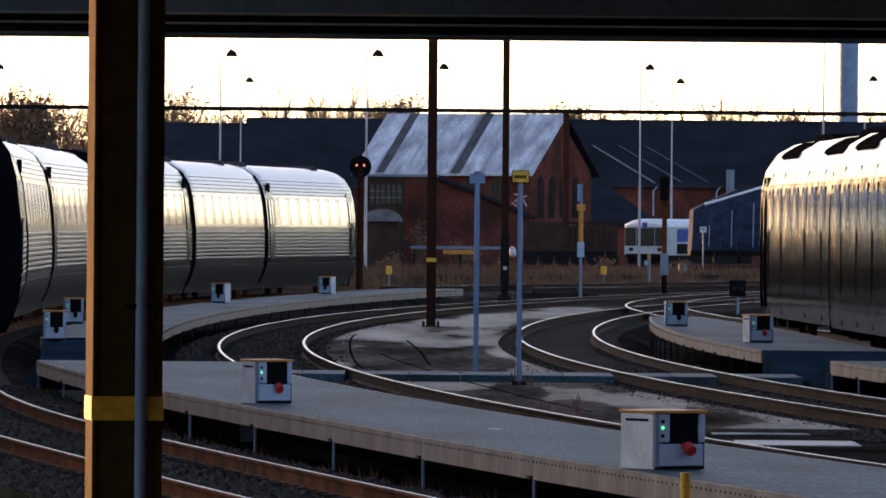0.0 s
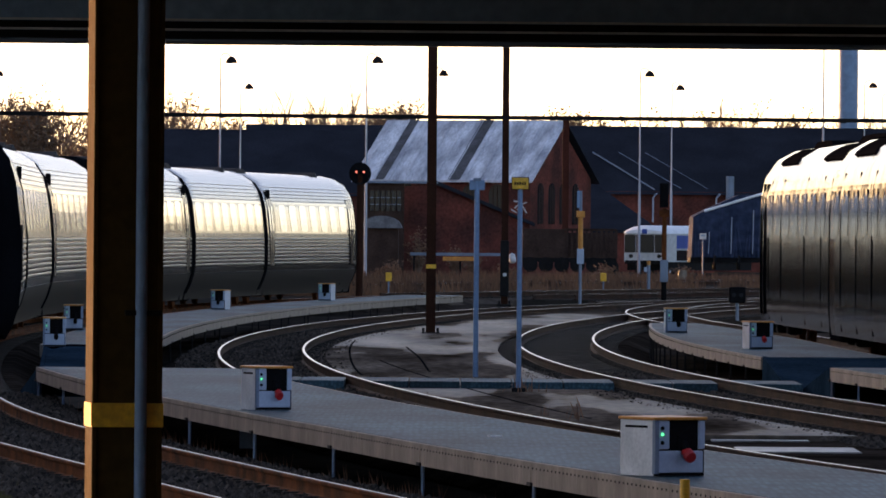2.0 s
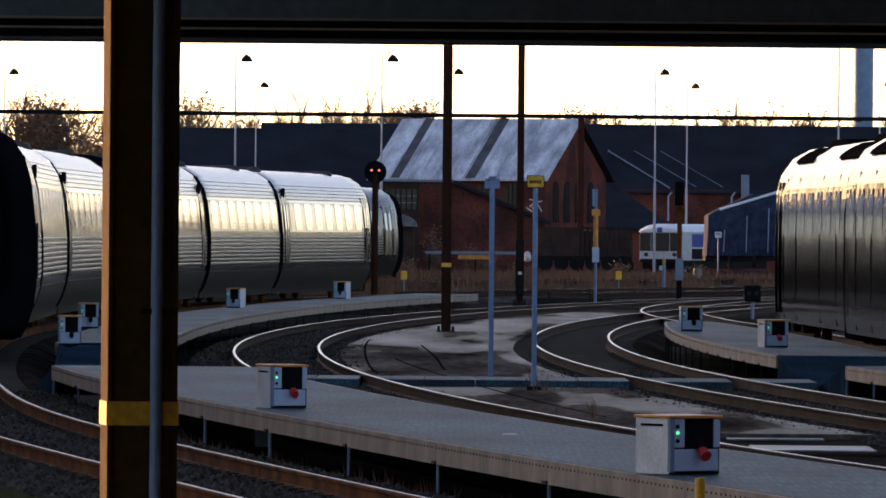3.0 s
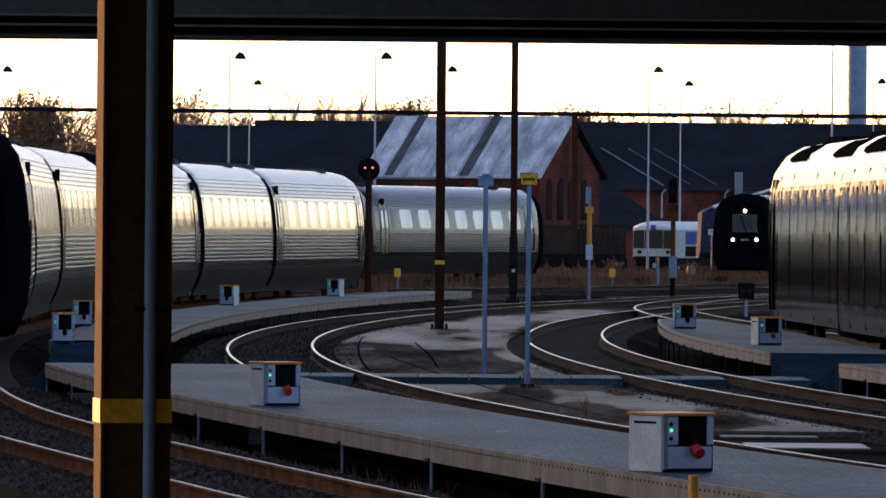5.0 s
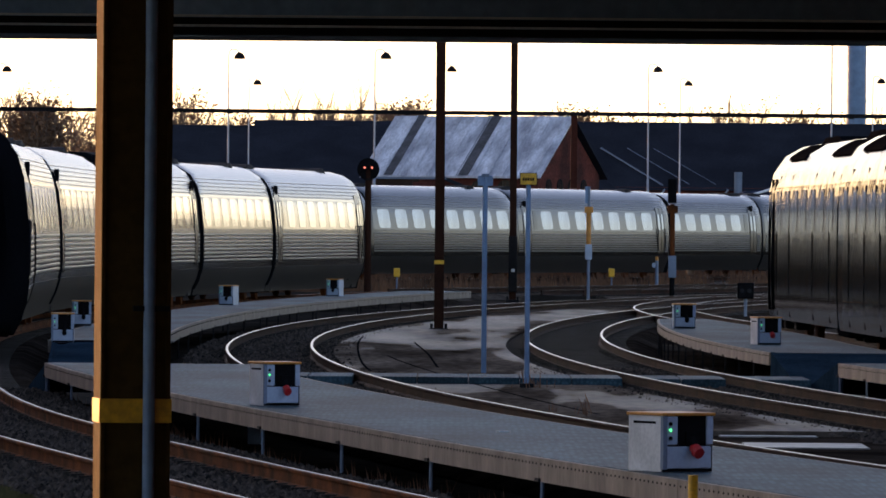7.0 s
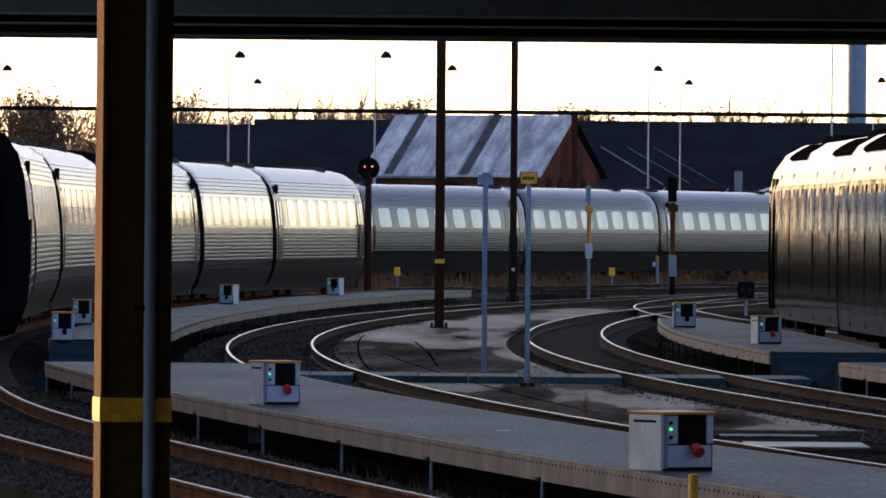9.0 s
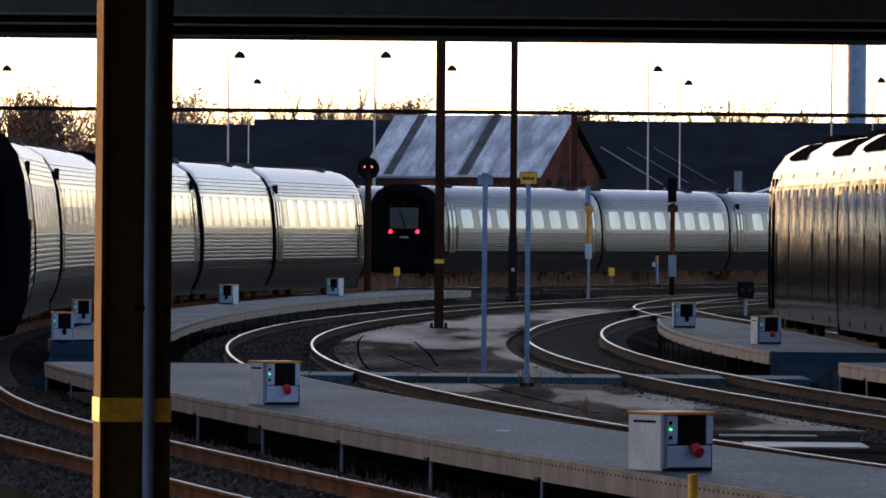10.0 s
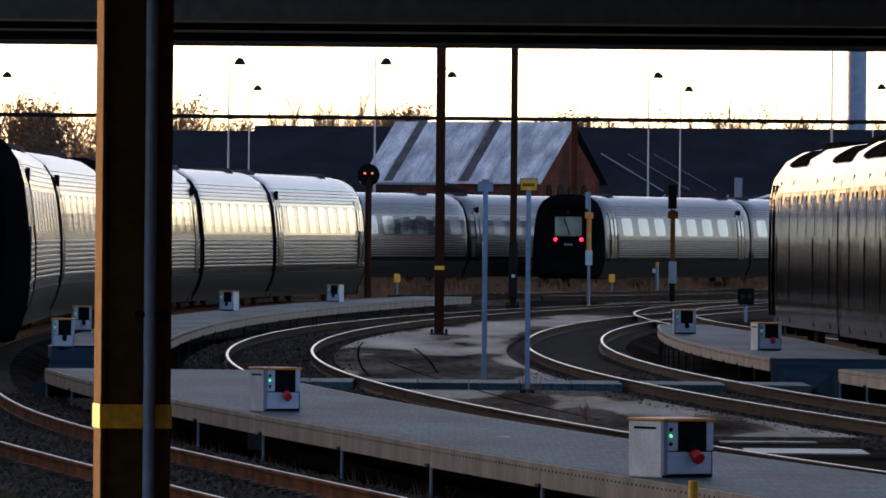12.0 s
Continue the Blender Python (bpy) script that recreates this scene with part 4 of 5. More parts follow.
def hall(name, x0, x1, y, eave, ridge, depth, label):
    t = root(name, Matrix(), label, "hall")
    part("wall", box(B(), x0, x1, y, y + depth, -0.5, eave), BRICK, t)
    b = B()
    loft(b, [[(x, y - 0.4, eave - 0.2), (x, y + depth / 2, ridge), (x, y + depth + 0.4, eave - 0.2)] for x in (x0 - 0.4, x1 + 0.4)])
    part("roof", b, ROOFDARK, t, "dark felt roof")
    return t


hl = (-19.44, 600.00, 9.27)
hall("long_hall", hl[0], -5.04, 590, 4.82, 9.33, 22, "long dark-roofed depot hall behind the yard")
hall("tall_hall", -14.55, 9.56, 630, 4.82, 10.24, 22, "tall dark-roofed depot hall behind the workshop")
hx = 8.56
# runs on unseen to x=170, added to darken the passing trains' reflections
h2 = hall("right_hall", hx, 170.0, 590, 5.13, 9.8, 22, "long dark-roofed brick depot hall with roof ridges")
rz0, rz1 = 5.13, 9.8
for xa, k0, k1, thick in ((10.5, 0.56, 0.0, 0.055), (12.35, 0.56, 0.02, 0.025), (14.2, 0.56, 0.02, 0.02)):
    b = B()
    run = 4.2
    rod(b, (xa, 590 + 11 * k0, rz0 + (rz1 - rz0) * k0 + 0.15), (xa + run, 590 + 11 * k1, rz0 + (rz1 - rz0) * k1 + 0.15), thick, seg=6)
    part("roof_ridge", b, GALV, h2, "pale metal roof strip")
st = (19.92, 585.00, 6.23)
part("vent_pipe", rod(B(), (st[0], 589, 4), (st[0], 589, st[2]), 0.28, seg=12), GALV, h2)
for dx in (14.6, 19.0):
    b = rod(B(), (dx, 589.7, 3.0), (dx, 589.7, 4.7), 0.06, seg=8)
    rod(b, (dx, 589.7, 4.7), (dx + 0.25, 589.6, 5.0), 0.06, seg=8)
    part("drainpipe", b, PALEPOLE, h2, "pale drainpipe on the brick wall")
lo = root("lean_to_hall", Matrix(), "low brick wing with a dark sloping roof", "annex")
l0, l1, l2 = (9.58, 575.00, 5.39), (10.54, 575.00, 5.39), (14.40, 575.00, 2.74)
b = B()
prism(b, [(l0[0], -0.5), (l2[0] + 4, -0.5), (l2[0] + 4, l2[2] - 0.4), (l0[0], l2[2] - 0.4)], 574, 585)
part("wall", b, BRICK, lo)
b = B()
loft(b, [[(l0[0], 573.6, l2[2] - 0.5), (l2[0] + 0.3, 573.6, l2[2] - 0.5), (l1[0], 585, l1[2]), (l0[0], 585, l1[2])], [(l0[0], 573.6, l2[2] - 0.3), (l2[0] + 0.3, 573.6, l2[2] - 0.3), (l1[0], 585, l1[2] + 0.2), (l0[0], 585, l1[2] + 0.2)]])
part("roof", b, ROOFDARK, lo)

# tall pale blue stack
s0, s1 = (32.55, 700.00, 14.12), (34.18, 700.00, 14.13)
sx, sr = (s0[0] + s1[0]) / 2, (s1[0] - s0[0]) / 2
sk = root("chimney", pose(sx, 700, -0.5), "tall pale blue steel chimney", "chimney")
part("shaft", rod(B(), (0, 0, 0), (0, 0, 22), sr, sr, 24), BLUEPAINT, sk, smooth=True)
for z in (8.5, 13.4):
    part("flange", rod(B(), (0, 0, z), (0, 0, z + 0.12), sr + 0.06, seg=24), BLUEPAINT, sk)


# ---- signals, signs and small yard fittings ----
def sign_post(m, height, r, label, plate=None, plate_mat=None, category="sign post", pole=None):
    t = root("sign_post", m, label, category)
    part("pole", rod(B(), (0, 0, 0), (0, 0, height), r, seg=12), pole or GALV, t, smooth=True)
    if plate:
        w, h, z = plate
        part("plate", box(B(), -w / 2, w / 2, -r - 0.03, -r, z - h / 2, z + h / 2, 0.006), plate_mat, t)
    return t


q = (0.53, 133.20, -0.14)
t = sign_post(pose(*q), 3.08, 0.04, "blue-grey steel pole with a small blue plate", None, pole=BLUEPAINT)
part("plate", box(B(), -0.12, 0.12, -0.03, 0.03, 2.94, 3.1, 0.01), BLUEPAINT, t, "small blue plate")
part("cap", box(B(), -0.06, 0.06, -0.06, 0.06, 3.08, 3.13), GALV, t)
q = (1.10, 121.14, -0.14)
t = sign_post(pose(*q), 2.98, 0.035, "blue-grey steel pole with a yellow sign on top", (0.23, 0.16, 2.98), YELLOW, pole=BLUEPAINT)
part("sign_frame", box(B(), -0.125, 0.125, -0.03, -0.01, 2.89, 3.07), BLACK, t)
for x0, x1, z0, z1 in SIGN_BARS:
    part("writing_bar", box(B(), x0, x1, -0.068, -0.064, z0, z1), BLACK, t)
part("foot", box(B(), -0.1, 0.1, -0.1, 0.1, -0.02, 0.06, 0.01), UNDER, t)

q = (13.22, 430.82, -0.35)
t = sign_post(pose(*q), 2.36, 0.035, "thin grey pole with a small white sign", (0.34, 0.3, 2.42), WHITE)
part("sign_mark", box(B(), -0.1, 0.1, -0.07, -0.066, 2.42, 2.5), BLUEPAINT, t)


def lamp_signal(m, hz, r, label):
    t = root("signal", m, label, "signal")
    part("mast", rod(B(), (0, 0, 0), (0, 0, hz), 0.14, 0.12, 14), PAINT_BLACK, t, smooth=True)
    b = rod(B(), (0, 0.05, hz), (0, -0.08, hz), r, seg=32)
    part("backboard", b, BLACK, t, "round black backboard")
    for x in (-0.14, 0.14):
        part("hood", rod(B(), (x, -0.08, hz + 0.06), (x, -0.3, hz + 0.06), 0.1, seg=14), BLACK, t)
        part("lens", rod(B(), (x, -0.3, hz + 0.06), (x, -0.312, hz + 0.06), 0.042, seg=12), LAMP_PINK, t, "glowing reddish lens")
    part("number_plate", box(B(), -0.12, 0.12, -0.12, -0.09, hz - 0.42, hz - 0.34), UNDER, t)
    return t


q = (-3.13, 318.61, -0.35)
lamp_signal(pose(*q), 4.68, 0.42, "black round signal head with two reddish lamps")

q = (4.37, 269.12, -0.30)
k = 0.02
t = root("dwarf_signal_post", pose(*q), "slim post with orange sleeve, blue marker and pale box", "signal post")
part("pole", rod(B(), (0, 0, 0), (0, 0, k * 190), 0.05, seg=10), GALV, t)
part("sleeve", rod(B(), (0, 0, k * 98), (0, 0, k * 152), 0.075, seg=12), ORANGE, t)
part("collar", box(B(), -0.13, 0.13, -0.1, 0.1, k * 148, k * 158, 0.01), ORANGE, t)
part("pale_box", box(B(), -0.11, 0.11, -0.14, -0.05, k * 74, k * 98, 0.01), BLUEWHITE, t)
part("marker", box(B(), -0.12, -0.03, -0.1, -0.06, k * 163, k * 190, 0.005), BLUEPAINT, t)

q = (7.26, 277.95, -0.30)
k = 0.02
t = root("track_signal", pose(*q), "black signal head on an orange post with grey box", "signal")
part("lower_pole", rod(B(), (0, 0, 0), (0, 0, k * 46), 0.09, seg=10), BLACK, t)
part("grey_box", box(B(), -0.13, 0.13, -0.16, -0.04, k * 44, k * 80, 0.015), GALV, t)
part("pole", rod(B(), (0, 0, k * 46), (0, 0, k * 165), 0.08, seg=12), RUST, t, "rust-orange pole")
part("bracket", box(B(), -0.17, 0.17, -0.08, 0.08, k * 150, k * 162, 0.01), RUST, t)
part("head", box(B(), -0.16, 0.12, -0.2, 0.08, k * 166, k * 206, 0.02), BLACK, t)
for z in (176, 188, 199):
    part("hood", rod(B(), (-0.02, -0.2, k * z), (-0.02, -0.3, k * z), 0.07, seg=12), BLACK, t)

q = (8.05, 231.28, -0.20)
t = root("dwarf_signal", pose(*q), "low black dwarf signal on a short post", "signal")
part("post", rod(B(), (0, 0, 0), (0, 0, 0.5), 0.045, seg=10), GALV, t)
part("head", box(B(), -0.22, 0.22, -0.14, 0.14, 0.48, 0.92, 0.03), BLACK, t)
for x in (-0.1, 0.1):
    part("lens", rod(B(), (x, -0.14, 0.7), (x, -0.17, 0.7), 0.06, seg=12), DARKGLASS, t)

for (x, y, z) in ((-2.07, 325.47, -0.35), (6.42, 338.27, -0.35)):
    t = root("yellow_marker", pose(x, y, z), "small yellow track marker block on a short stake", "marker", "yellow track markers")
    part("stake", rod(B(), (0, 0, 0), (0, 0, 0.65), 0.03, seg=8), GALV, t)
    part("block", box(B(), -0.12, 0.12, -0.1, 0.1, 0.6, 0.94, 0.03), YELLOW, t)

t = root("short_marker_post", pose(8.85, 364.0, -0.42), "short grey post with an orange cap in dry grass", "marker")
part("post", rod(B(), (0, 0, 0), (0, 0, 1.25), 0.07, seg=12), GALV, t, smooth=True)
part("cap", rod(B(), (0, 0, 1.25), (0, 0, 1.42), 0.075, seg=12), ORANGE, t, "worn orange cap")
part("tag", box(B(), -0.2, -0.06, -0.06, 0.02, 0.95, 1.15, 0.01), BLUEWHITE, t)
t = root("concrete_bollard", pose(11.6, 410.0, -0.42), "short pale concrete bollard among dry weeds", "bollard")
part("post", rod(B(), (0, 0, 0), (0, 0, 0.85), 0.24, 0.2, 14), FASCIA, t, smooth=True)
b = B()
bmesh.ops.create_icosphere(b, subdivisions=3, radius=0.24)
for v in b.verts:
    v.co = Vector((v.co.x * 0.85, v.co.y, max(v.co.z, -0.2) * 1.2)) * (1 + 0.22 * noise.noise(v.co * 5.0))
tagged(part("white_sack", b, WHITE, None, "", pose(3.7, 450, 0.8), True), "small white plastic sack on the wagon buffer", "sack")
q = (1.70, 59.02, 0.25)
t = root("yellow_bollard", pose(*q), "short yellow bollard on the deck edge", "bollard")
part("post", rod(B(), (0, 0, -0.2), (0, 0, 0.17), 0.035, seg=14), YELLOW, t, smooth=True)
q = (0.49, 78.09, 0.25)
b = box(B(), -0.05, 0.06, -0.04, 0.04, 0.0, 0.012)
bmesh.ops.rotate(b, verts=b.verts, cent=(0, 0, 0), matrix=Matrix.Rotation(0.4, 3, "Z"))
tagged(part("paper_scrap", b, WHITE, None, "", pose(*q)), "small white scrap of paper on the deck", "litter")
q = (-2.26, 98.43, -0.40)
t = root("junction_box", pose(*q), "grey steel junction box under the platform edge", "junction box")
part("case", box(B(), -0.08, 0.08, -0.1, 0.1, 0.0, 0.2, 0.01), GALV, t)

# cable looping on the deck beside a power box
cu = bpy.data.curves.new("cable", "CURVE")
cu.dimensions, cu.bevel_depth = "3D", 0.016
cu.materials.append(BLACK)
sp = cu.splines.new("BEZIER")
q = Vector((-6.26, 136.84, 0.25))
pts = [(-0.15, -0.25, 0.35), (-0.1, -0.5, 0.02), (0.3, -0.9, 0.018), (0.75, -0.7, 0.018)]
sp.bezier_points.add(len(pts) - 1)
for bp, p in zip(sp.bezier_points, pts):
    bp.co = q + Vector(p)
    bp.handle_left_type = bp.handle_right_type = "AUTO"
tagged(inst("cable", cu), "thick black power cable curled on the deck", "cable")

# tar lines on the island and a narrow grating by the sign pole
for k, (ya, yb, o) in enumerate(((134, 176, 1.35), (138, 168, 2.6), (104, 150, 2.1))):
    b = B()
    n = 24
    pts = [(T1.x(ya + (yb - ya) * i / n) + o + 0.25 * math.sin(i / n * math.pi), ya + (yb - ya) * i / n) for i in range(n + 1)]
    loft(b, [[(x - 0.02, y, -0.145), (x + 0.02, y, -0.145), (x + 0.02, y, -0.136), (x - 0.02, y, -0.136)] for x, y in pts])
    tagged(part("tar_line", b, BLACK, None), "dark tarred joint line in the asphalt", "joint", "tar lines", "structure")
gq = (0.91, 124.60, -0.14)
t = root("grating", pose(*gq), "narrow pale steel drain grating in the asphalt", "grating", kind="structure")
part("frame", box(B(), -0.62, 0.62, -0.12, 0.12, 0.004, 0.03), GALV, t)
for i in range(12):
    part("bar", box(B(), -0.6 + i * 0.1, -0.54 + i * 0.1, -0.14, 0.14, 0.03, 0.045), WHITE, t)

# pale slabs by the right-hand track
for (x0, y0, x1, y1) in ((3.05, 95.4, 4.15, 98.6), (3.2, 90.6, 4.5, 92.6)):
    tagged(part("concrete_slab", box(B(), x0, x1, y0, y1, -0.3, -0.185, 0.006), PALESLAB, None), "smooth pale concrete slab set in the ground", "slab", "concrete slabs", "structure")


t = root("barrier", pose(0.91, 440, 0), "long low pale barrier beam with a yellow panel", "barrier")
part("beam", box(B(), -2.6, 2.4, -0.05, 0.05, 0.95, 1.10), GALV, t)
part("panel", box(B(), -0.9, 0.9, -0.09, -0.05, 0.69, 0.90), ORANGE, t)
for x in (-2.4, 0.0, 2.2):
    part("post", box(B(), x - 0.05, x + 0.05, 0.05, 0.12, -0.45, 0.95), UNDER, t)

# ---- rolling stock parked far behind ----
def wheels_under(t, length, n, r=0.45):
    for i in range(n):
        y = -length / 2 + length * (i + 0.5) / n
        for x in (-0.75, 0.75):
            part("wheel", rod(B(), (x - 0.07, y, r), (x + 0.07, y, r), r, seg=18), UNDER, t)


q = (12.89, 540.00, 0.29)
t = root("old_railcar", pose(q[0], q[1], -0.42, rz=-24) @ Matrix.Diagonal((1.08, 1, 0.91, 1)), "old white and blue railcar with a dark windscreen", "railcar")
w = 1.4
prof = [(-w, 0.9), (w, 0.9), (w, 2.9), (w * 0.75, 3.2), (0, 3.32), (-w * 0.75, 3.2), (-w, 2.9)]
rings = [[(x * kx, y, 0.9 + (z - 0.9) * kz) for x, z in prof] for y, kx, kz in ((0.0, 0.95, 0.9), (0.2, 0.99, 0.98), (0.5, 1, 1), (15, 1, 1))]
part("body", loft(B(), rings), WHITE, t, "white painted body", smooth=True)
for x0, x1 in ((-1.3, -0.62), (-0.56, 0.56), (0.62, 1.3)):
    part("windscreen_pane", box(B(), x0, x1, -0.06, 0.05, 1.55, 2.8, 0.03), DARKGLASS, t, "dark windscreen pane")
cap = [(-1.46, 2.88), (1.46, 2.88), (1.36, 3.1), (1.0, 3.33), (0.45, 3.45), (-0.45, 3.45), (-1.0, 3.33), (-1.36, 3.1)]
part("roof_cap", loft(B(), [[(x * kx, y, 2.88 + (z - 2.88) * kz) for x, z in cap] for y, kx, kz in ((-0.12, 0.9, 0.45), (0.15, 0.98, 0.85), (0.6, 1, 1), (14.9, 1, 1))]), ROOFWHITE, t, "domed white roof, sky light put into its whiter colour", smooth=True)
part("roof_lamp", box(B(), -0.16, 0.16, -0.2, 0.15, 2.86, 3.2, 0.05), BLUEDEEP, t, "dark blue lamp housing")
part("blue_panel", box(B(), w - 0.01, w + 0.02, 1.6, 14, 1.85, 2.75), BLUEDEEP, t, "blue side panel")
part("dark_panel", box(B(), w - 0.01, w + 0.025, 1.6, 14, 1.0, 1.72), DARKGLASS, t, "dark lower side panel")
part("bumper", box(B(), -1.2, 1.2, -0.25, 0.0, 0.75, 1.0, 0.03), UNDER, t)
for x in (-0.9, 0.9):
    part("headlight", rod(B(), (x, -0.03, 1.3), (x, 0.05, 1.3), 0.14, seg=14), DARKGLASS, t)
part("underframe", box(B(), -1.25, 1.25, 0.3, 14.8, 0.3, 0.9), UNDER, t)
wheels_under(t, 12, 2)

q0, q1 = (15.33, 525.00, 0.36), (19.81, 525.00, 0.40)
t = root("covered_wagon", pose((q0[0] + q1[0]) / 2, 525, 0.0), "wagon covered by a loose dark blue tarpaulin", "wagon")
hw = (q1[0] - q0[0]) / 2
zt = 4.69
zl = 3.27
top = [(-hw, 0.75), (hw, 0.75), (hw, zt), (hw * 0.3, zt - 0.12), (-hw * 0.62, zl + 0.35), (-hw * 0.93, zl)]
b = B()
rings = []
for i in range(13):
    y = 6.0 * i / 12
    rings.append([(x + 0.07 * math.sin(y * 5 + z * 2), y + 0.05 * math.sin(x * 6), z + (0.05 * math.sin(y * 4 + x * 3) if z > 1 else 0)) for x, z in top])
loft(b, rings)
part("tarpaulin", b, TARP, t, smooth=True)
for i in range(16):
    x = -hw * 0.92 + hw * 1.84 * (i + random.random() * 0.6) / 16
    hgt = 0.9 + (zl - 1.2) * random.uniform(0.6, 1.05)
    part("fold", rod(B(), (x, 0.0, 0.8), (x + random.uniform(-0.25, 0.25), 0.02, hgt), 0.12, 0.04, 6), TARP, t, smooth=True)
part("ridge_strip", rod(B(), (-hw * 0.62, -0.05, zl + 0.35), (hw, -0.05, zt + 0.05), 0.085, seg=8), ROOFWHITE, t, "pale strip along the ridge")
for k, top_k in ((-0.5, 0.72), (0.12, 0.9), (0.72, 0.95)):
    part("cord", rod(B(), (hw * k, -0.12, 1.0), (hw * k + 0.05, -0.12, zl * top_k + 0.5 * (k + 0.5)), 0.025, seg=6), PALEPOLE, t, "pale lashing cord")
part("chassis", box(B(), -hw, hw, 0.2, 5.8, 0.45, 0.75), UNDER, t)
wheels_under(t, 5, 2)

q0, q1 = (4.42, 470.00, 0.47), (9.65, 470.00, 0.51)
t = root("stake_wagon", pose((q0[0] + q1[0]) / 2, 470, 0.0), "dark brown wooden stake wagon beside the workshop", "wagon")
hw = (q1[0] - q0[0]) / 2
zt = 2.40
part("floor_frame", box(B(), -hw, hw, 0, 2.6, 0.55, 0.8), UNDER, t)
part("closed_end", box(B(), -hw, -hw * 0.1, 0.05, 2.5, 0.8, zt), WOODDARK, t, "closed dark boarded half")
for i in range(11):
    x = -hw * 0.05 + hw * 1.04 * i / 10
    part("stake", box(B(), x - 0.06, x + 0.06, 0.0, 0.12, 0.8, zt), WOODDARK, t)
part("top_rail", box(B(), -hw * 0.1, hw, 0.0, 0.14, zt - 0.1, zt + 0.04), WOODDARK, t)
part("back_wall", box(B(), -hw * 0.1, hw, 2.3, 2.45, 0.8, zt * 0.92), WOODDARK, t)
for i in range(6):
    x = -hw + hw * 2 * (i + 0.5) / 6
    part("wheel", rod(B(), (x, -0.05, 0.42), (x, 0.1, 0.42), 0.42, seg=18), UNDER, t)


# ---- plants ----
def tree_mesh(seed, height, spread, leafy, twigs=2):
    """A bare tree: tapered trunk, forked limbs, thin twigs; separate mesh for leaves."""
    rng = random.Random(seed)
    V, Fc, LV, LF = [], [], [], []

    def seg(p, q, r0, r1):
        d = (q - p).normalized()
        a = d.orthogonal().normalized()
        c3 = d.cross(a)
        i0 = len(V)
        for o, r in ((p, r0), (q, r1)):
            for k in range(4):
                V.append(o + (a * math.cos(k * math.pi / 2) + c3 * math.sin(k * math.pi / 2)) * r)
        for k in range(4):
            Fc.append((i0 + k, i0 + (k + 1) % 4, i0 + 4 + (k + 1) % 4, i0 + 4 + k))

    def grow(p, d, length, r, level):
        steps = 3
        for i in range(steps):
            d = (d + Vector((rng.uniform(-1, 1), rng.uniform(-1, 1), rng.uniform(-0.3, 0.6))) * 0.16).normalized()
            q2 = p + d * length / steps
            seg(p, q2, r * (1 - 0.25 * i / steps), r * (1 - 0.25 * (i + 1) / steps))
            p = q2
            if level < 4 and (i > 0 or level > 0):
                for _ in range(2 if level < 3 else twigs):
                    side = Vector((rng.uniform(-1, 1), rng.uniform(-1, 1), rng.uniform(0.1, 0.9))).normalized()
                    grow(p, (d * 0.55 + side * spread).normalized(), length * rng.uniform(0.5, 0.72), max(r * 0.5, 0.012), level + 1)
            if level >= 3 and rng.random() < leafy:
                for _ in range(4):
                    o = p + Vector((rng.gauss(0, 0.35), rng.gauss(0, 0.35), rng.gauss(0, 0.3)))
                    a = Vector((rng.uniform(-1, 1), rng.uniform(-1, 1), rng.uniform(-1, 1))).normalized()
                    c3 = a.orthogonal().normalized()
                    i0 = len(LV)
                    LV.extend([o + a * 0.13, o + c3 * 0.09, o - a * 0.13, o - c3 * 0.09])
                    LF.append((i0, i0 + 1, i0 + 2, i0 + 3))
    grow(Vector((0, 0, 0)), Vector((0, 0, 1)), height * 0.42, height * 0.022, 0)
    me = bpy.data.meshes.new("trunk")
    me.from_pydata([tuple(v) for v in V], [], Fc)
    me.materials.append(BARK)
    lm = bpy.data.meshes.new("crown")
    lm.from_pydata([tuple(v) for v in LV], [], LF)
    lm.materials.append(LEAF)
    return me, lm, max(v.z for v in V)


KINDS = [tree_mesh(3, 12, 0.55, 0.03), tree_mesh(5, 13, 0.5, 0.3), tree_mesh(8, 12, 0.6, 0.1), tree_mesh(11, 14, 0.40, 0.0)]
rng = random.Random(4)


def tree(x, y, height, kind, label="bare autumn tree with thin branches and few brown leaves"):
    t = root("tree", pose(x, y, -0.5, rz=rng.uniform(0, 360)), label, "tree", "autumn trees behind the halls")
    scale = (height + 2.4) / KINDS[kind][2]
    inst("trunk", KINDS[kind][0], t, Matrix.Scale(scale, 4))
    inst("crown", KINDS[kind][1], t, Matrix.Scale(scale, 4))


for px, tall, kd in TREES:
    tree(px, rng.uniform(690, 715), tall, kd)


def blades(name, spots, label, mat, tall, category="grass"):
    V, Fc = [], []
    for (x, y, z) in spots:
        h = tall * rng.uniform(0.35, 1.0)
        a, lean = rng.uniform(0, 6.283), rng.uniform(0, 0.45) * h
        w = rng.uniform(0.005, 0.011) if tall < 0.5 else rng.uniform(0.012, 0.03)
        i0 = len(V)
        V.extend([(x - w, y, z), (x + w, y, z), (x + w * 0.6 + lean * math.cos(a) * 0.5, y + lean * math.sin(a) * 0.5, z + h * 0.6), (x + lean * math.cos(a), y + lean * math.sin(a), z + h)])
        Fc.extend([(i0, i0 + 1, i0 + 2), (i0, i0 + 2, i0 + 3)])
    me = bpy.data.meshes.new(name)
    me.from_pydata(V, [], Fc)
    me.materials.append(mat)
    return tagged(inst(name, me), label, category, kind="stuff")


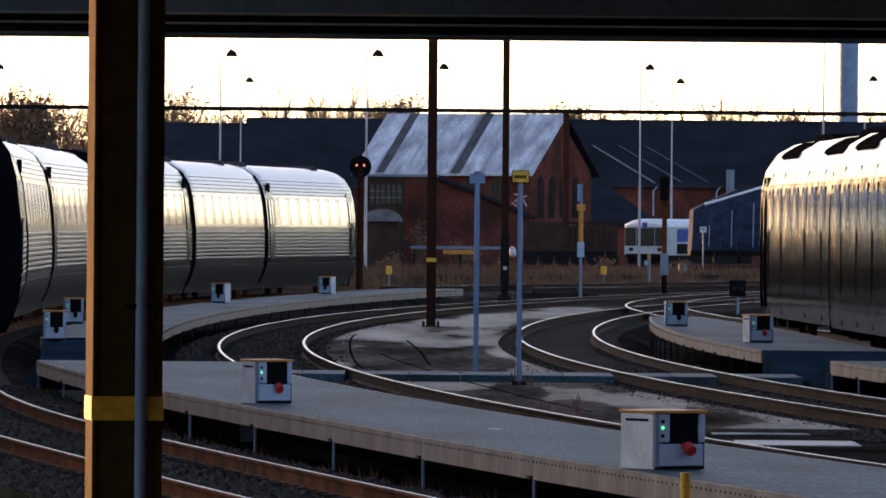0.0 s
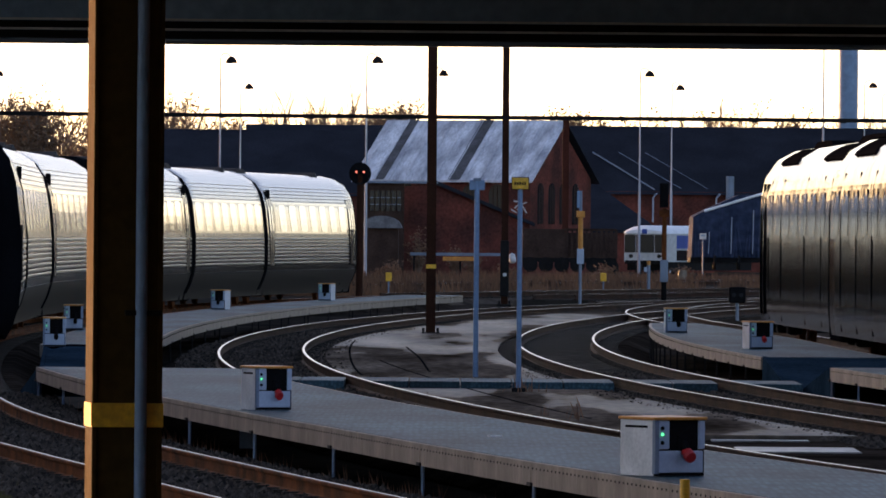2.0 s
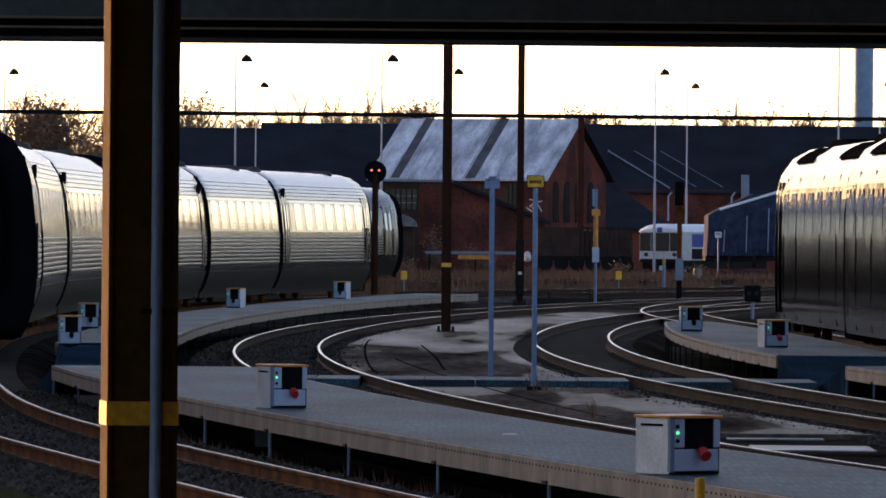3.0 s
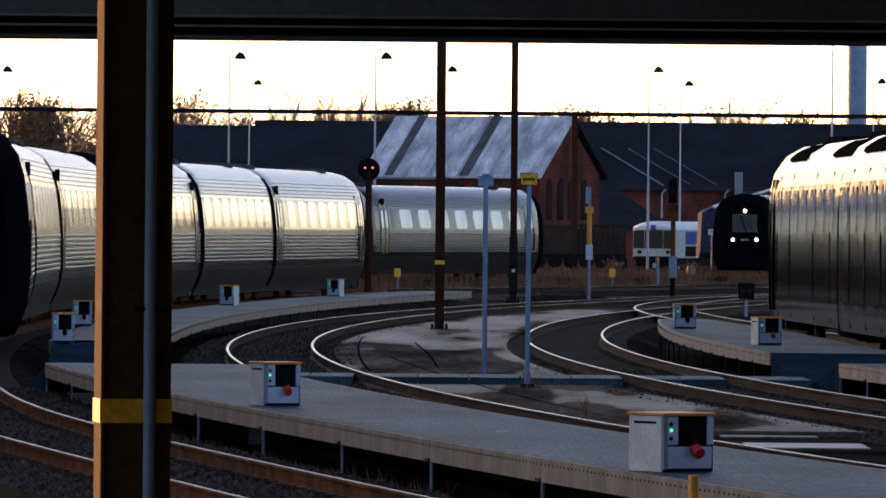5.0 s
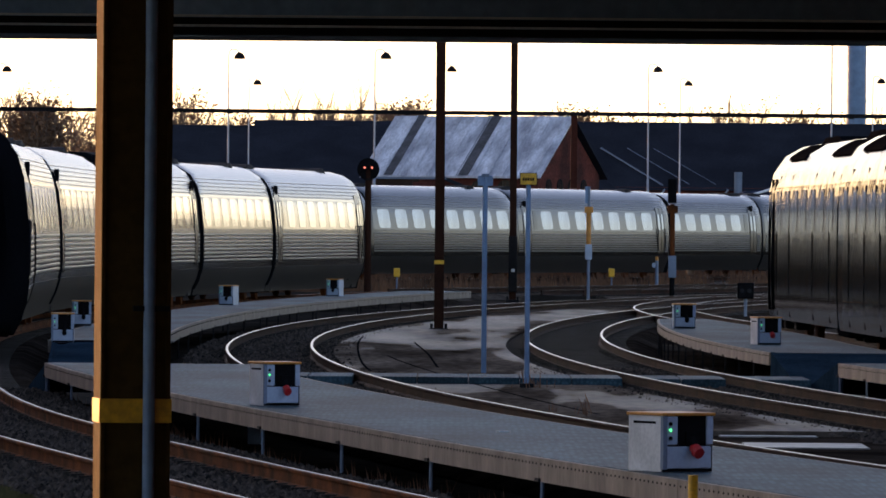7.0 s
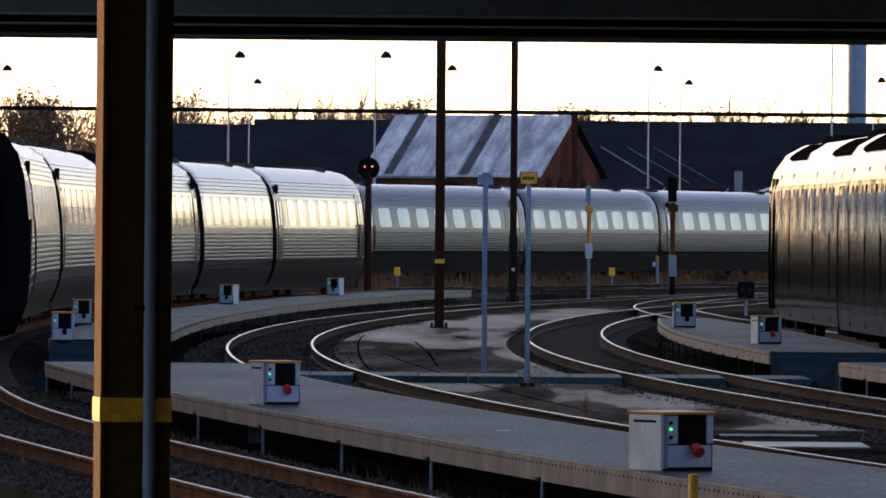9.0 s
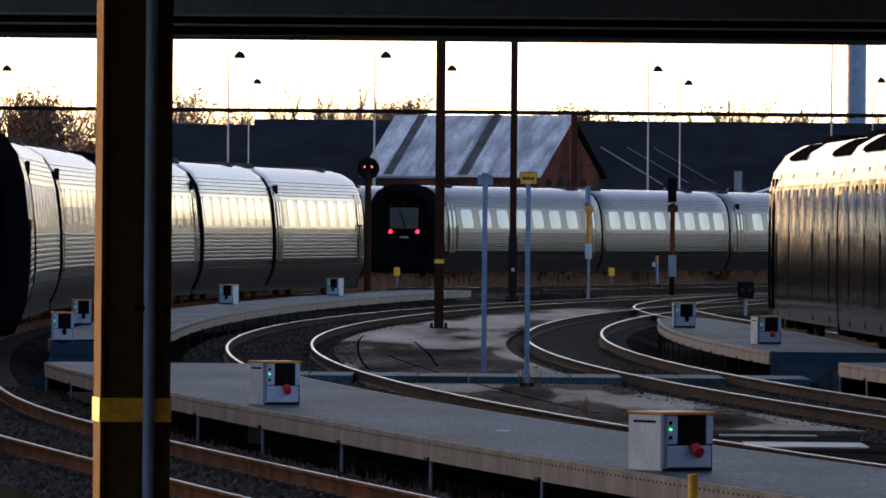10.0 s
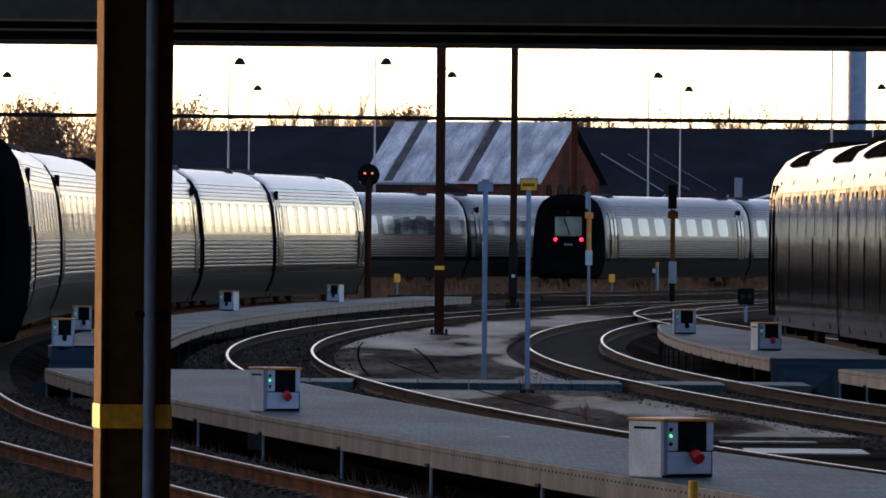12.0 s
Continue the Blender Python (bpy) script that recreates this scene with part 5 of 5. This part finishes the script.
def shrub(x, y, height, spread):
    t = root("shrub", pose(x, y, -0.45), "small rust-brown autumn shrub by the brick wall", "shrub", "autumn shrubs")
    V, Fc, LV, LF = [], [], [], []
    for _ in range(26):
        a, h = rng.uniform(0, 6.283), height * rng.uniform(0.5, 1)
        tip = Vector((math.cos(a) * spread * rng.random(), math.sin(a) * spread * rng.random(), h))
        i0 = len(V)
        V.extend([(-0.02, 0, 0), (0.02, 0, 0), tuple(tip)])
        Fc.append((i0, i0 + 1, i0 + 2))
        for _ in range(16):
            o = tip * rng.uniform(0.35, 1.0) + Vector((rng.gauss(0, 0.13), rng.gauss(0, 0.13), rng.gauss(0, 0.12)))
            n1 = Vector((rng.uniform(-1, 1), rng.uniform(-1, 1), rng.uniform(-1, 1))).normalized()
            n2 = n1.orthogonal().normalized()
            i0 = len(LV)
            LV.extend([o + n1 * 0.07, o + n2 * 0.05, o - n1 * 0.07, o - n2 * 0.05])
            LF.append((i0, i0 + 1, i0 + 2, i0 + 3))
    for nm, vv, ff, mm in (("stems", V, Fc, BARK), ("leaves", LV, LF, LEAF)):
        me = bpy.data.meshes.new(nm)
        me.from_pydata([tuple(v) for v in vv], [], ff)
        me.materials.append(mm)
        inst(nm, me, t)


for sx1, sy1, sh1, sp1 in ((-1.32, 470, 2.9, 0.7), (0.75, 468, 1.9, 0.8), (1.62, 466, 1.5, 0.7), (-2.88, 460, 1.0, 0.8), (3.48, 450, 0.9, 0.9), (8.73, 450, 1.0, 0.7), (12.78, 450, 0.9, 0.8)):
    shrub(sx1, sy1, sh1, sp1)
spots = []
for lo, hi, count in ((-3.0, -1.7, 5000), (1.8, 3.4, 5000), (7.2, 26.0, 26000)):
    for _ in range(count):
        u, off = rng.uniform(-45, 75), rng.uniform(lo, hi)
        if noise.noise(Vector((u * 0.25, off * 0.5, 0))) < -0.25:
            continue
        p = on_arc(u, off).translation
        spots.append((p.x, p.y, -0.42))
blades("dry_grass", spots, "tall dry brown grass and weeds between far tracks", GRASS, 0.8)


def stones(name, curve, y0, y1, reach, count, label):
    """Loose ballast stones, uneven octahedra, on one bed."""
    V, Fc = [], []
    for _ in range(count):
        m = curve.spot(rng.uniform(y0, y1))
        o = m @ Vector((rng.uniform(-reach, reach), 0, -0.2 + rng.uniform(0, 0.035)))
        i0 = len(V)
        sz = rng.uniform(0.022, 0.05)
        for d in ((1, 0, 0), (0, 1, 0), (-1, 0, 0), (0, -1, 0), (0, 0, 1)):
            V.append(tuple(o + Vector(d) * sz * rng.uniform(0.7, 1.3) + Vector((rng.uniform(-1, 1), rng.uniform(-1, 1), 0)) * sz * 0.3))
        Fc.extend([(i0, i0 + 1, i0 + 4), (i0 + 1, i0 + 2, i0 + 4), (i0 + 2, i0 + 3, i0 + 4), (i0 + 3, i0, i0 + 4)])
    me = bpy.data.meshes.new(name)
    me.from_pydata(V, [], Fc)
    me.materials.append(STONE)
    tagged(inst(name, me), label, "ballast", kind="stuff")


stones("ballast_stones", T0, 62, 118, 1.75, 26000, "dark grey broken ballast stones between the rails")
stones("ballast_stones", T2, 78, 140, 1.6, 16000, "dark grey broken ballast stones beside the curved track")
stones("ballast_stones", T1, 90, 200, 1.5, 12000, "dark grey broken ballast stones in the middle track")
spots = []
for _ in range(5000):
    y = rng.uniform(73, 84)
    x = T0.x(y) - rng.uniform(0.95, 2.3)
    if noise.noise(Vector((x * 0.9, y * 0.3, 7))) > -0.05:
        spots.append((x, y, -0.3))
blades("moss_and_grass", spots, "low green and yellow grass beside the track", MOSS, 0.16)
spots = []
for _ in range(1500):
    y = rng.uniform(72, 118)
    x = near_l(y) + rng.uniform(-0.6, 0.5)
    if noise.noise(Vector((x * 0.8, y * 0.4, 3))) > 0.05:
        spots.append((x, y, -0.42))
blades("weeds", spots, "thin withered weeds along the platform edge", GRASS, 0.3, "weeds")
spots = [(rng.gauss(1.29, 0.03), rng.gauss(105.14, 0.5), -0.14) for _ in range(5)] + [(rng.gauss(1.66, 0.08), rng.gauss(103.69, 0.5), -0.14) for _ in range(12)] + [(rng.gauss(1.20, 0.12), rng.gauss(121.19, 0.3), -0.14) for _ in range(22)]
blades("asphalt_weeds", spots, "dry weeds growing through the asphalt", GRASS, 0.28, "weeds")


def motions():
    """Both trains run along their arcs."""
    walk(train_a, [(t, on_arc(u - HALF)) for t, u in A_FRONT])
    walk(train_b, [(t, on_arc(u + HALF, OFF_B)) for t, u in B_FRONT])


A_FRONT = [(0.0, -36.0), (3.0, -10.5), (5.0, 7.6), (5.5, 11.9), (6.5, 20.6), (7.1, 26.1), (8.4, 38.4), (9.5, 49.2), (10.2, 56.2), (11.2, 66.3), (12.0, 74.9)]
B_FRONT = [(0.0, 108.0), (3.0, 76.0), (5.0, 54.6), (5.5, 49.3), (6.0, 43.6), (6.5, 37.8), (7.1, 30.8), (9.0, 8.5), (11.2, -17.5), (11.6, -22.1), (12.0, -26.8)]
motions()
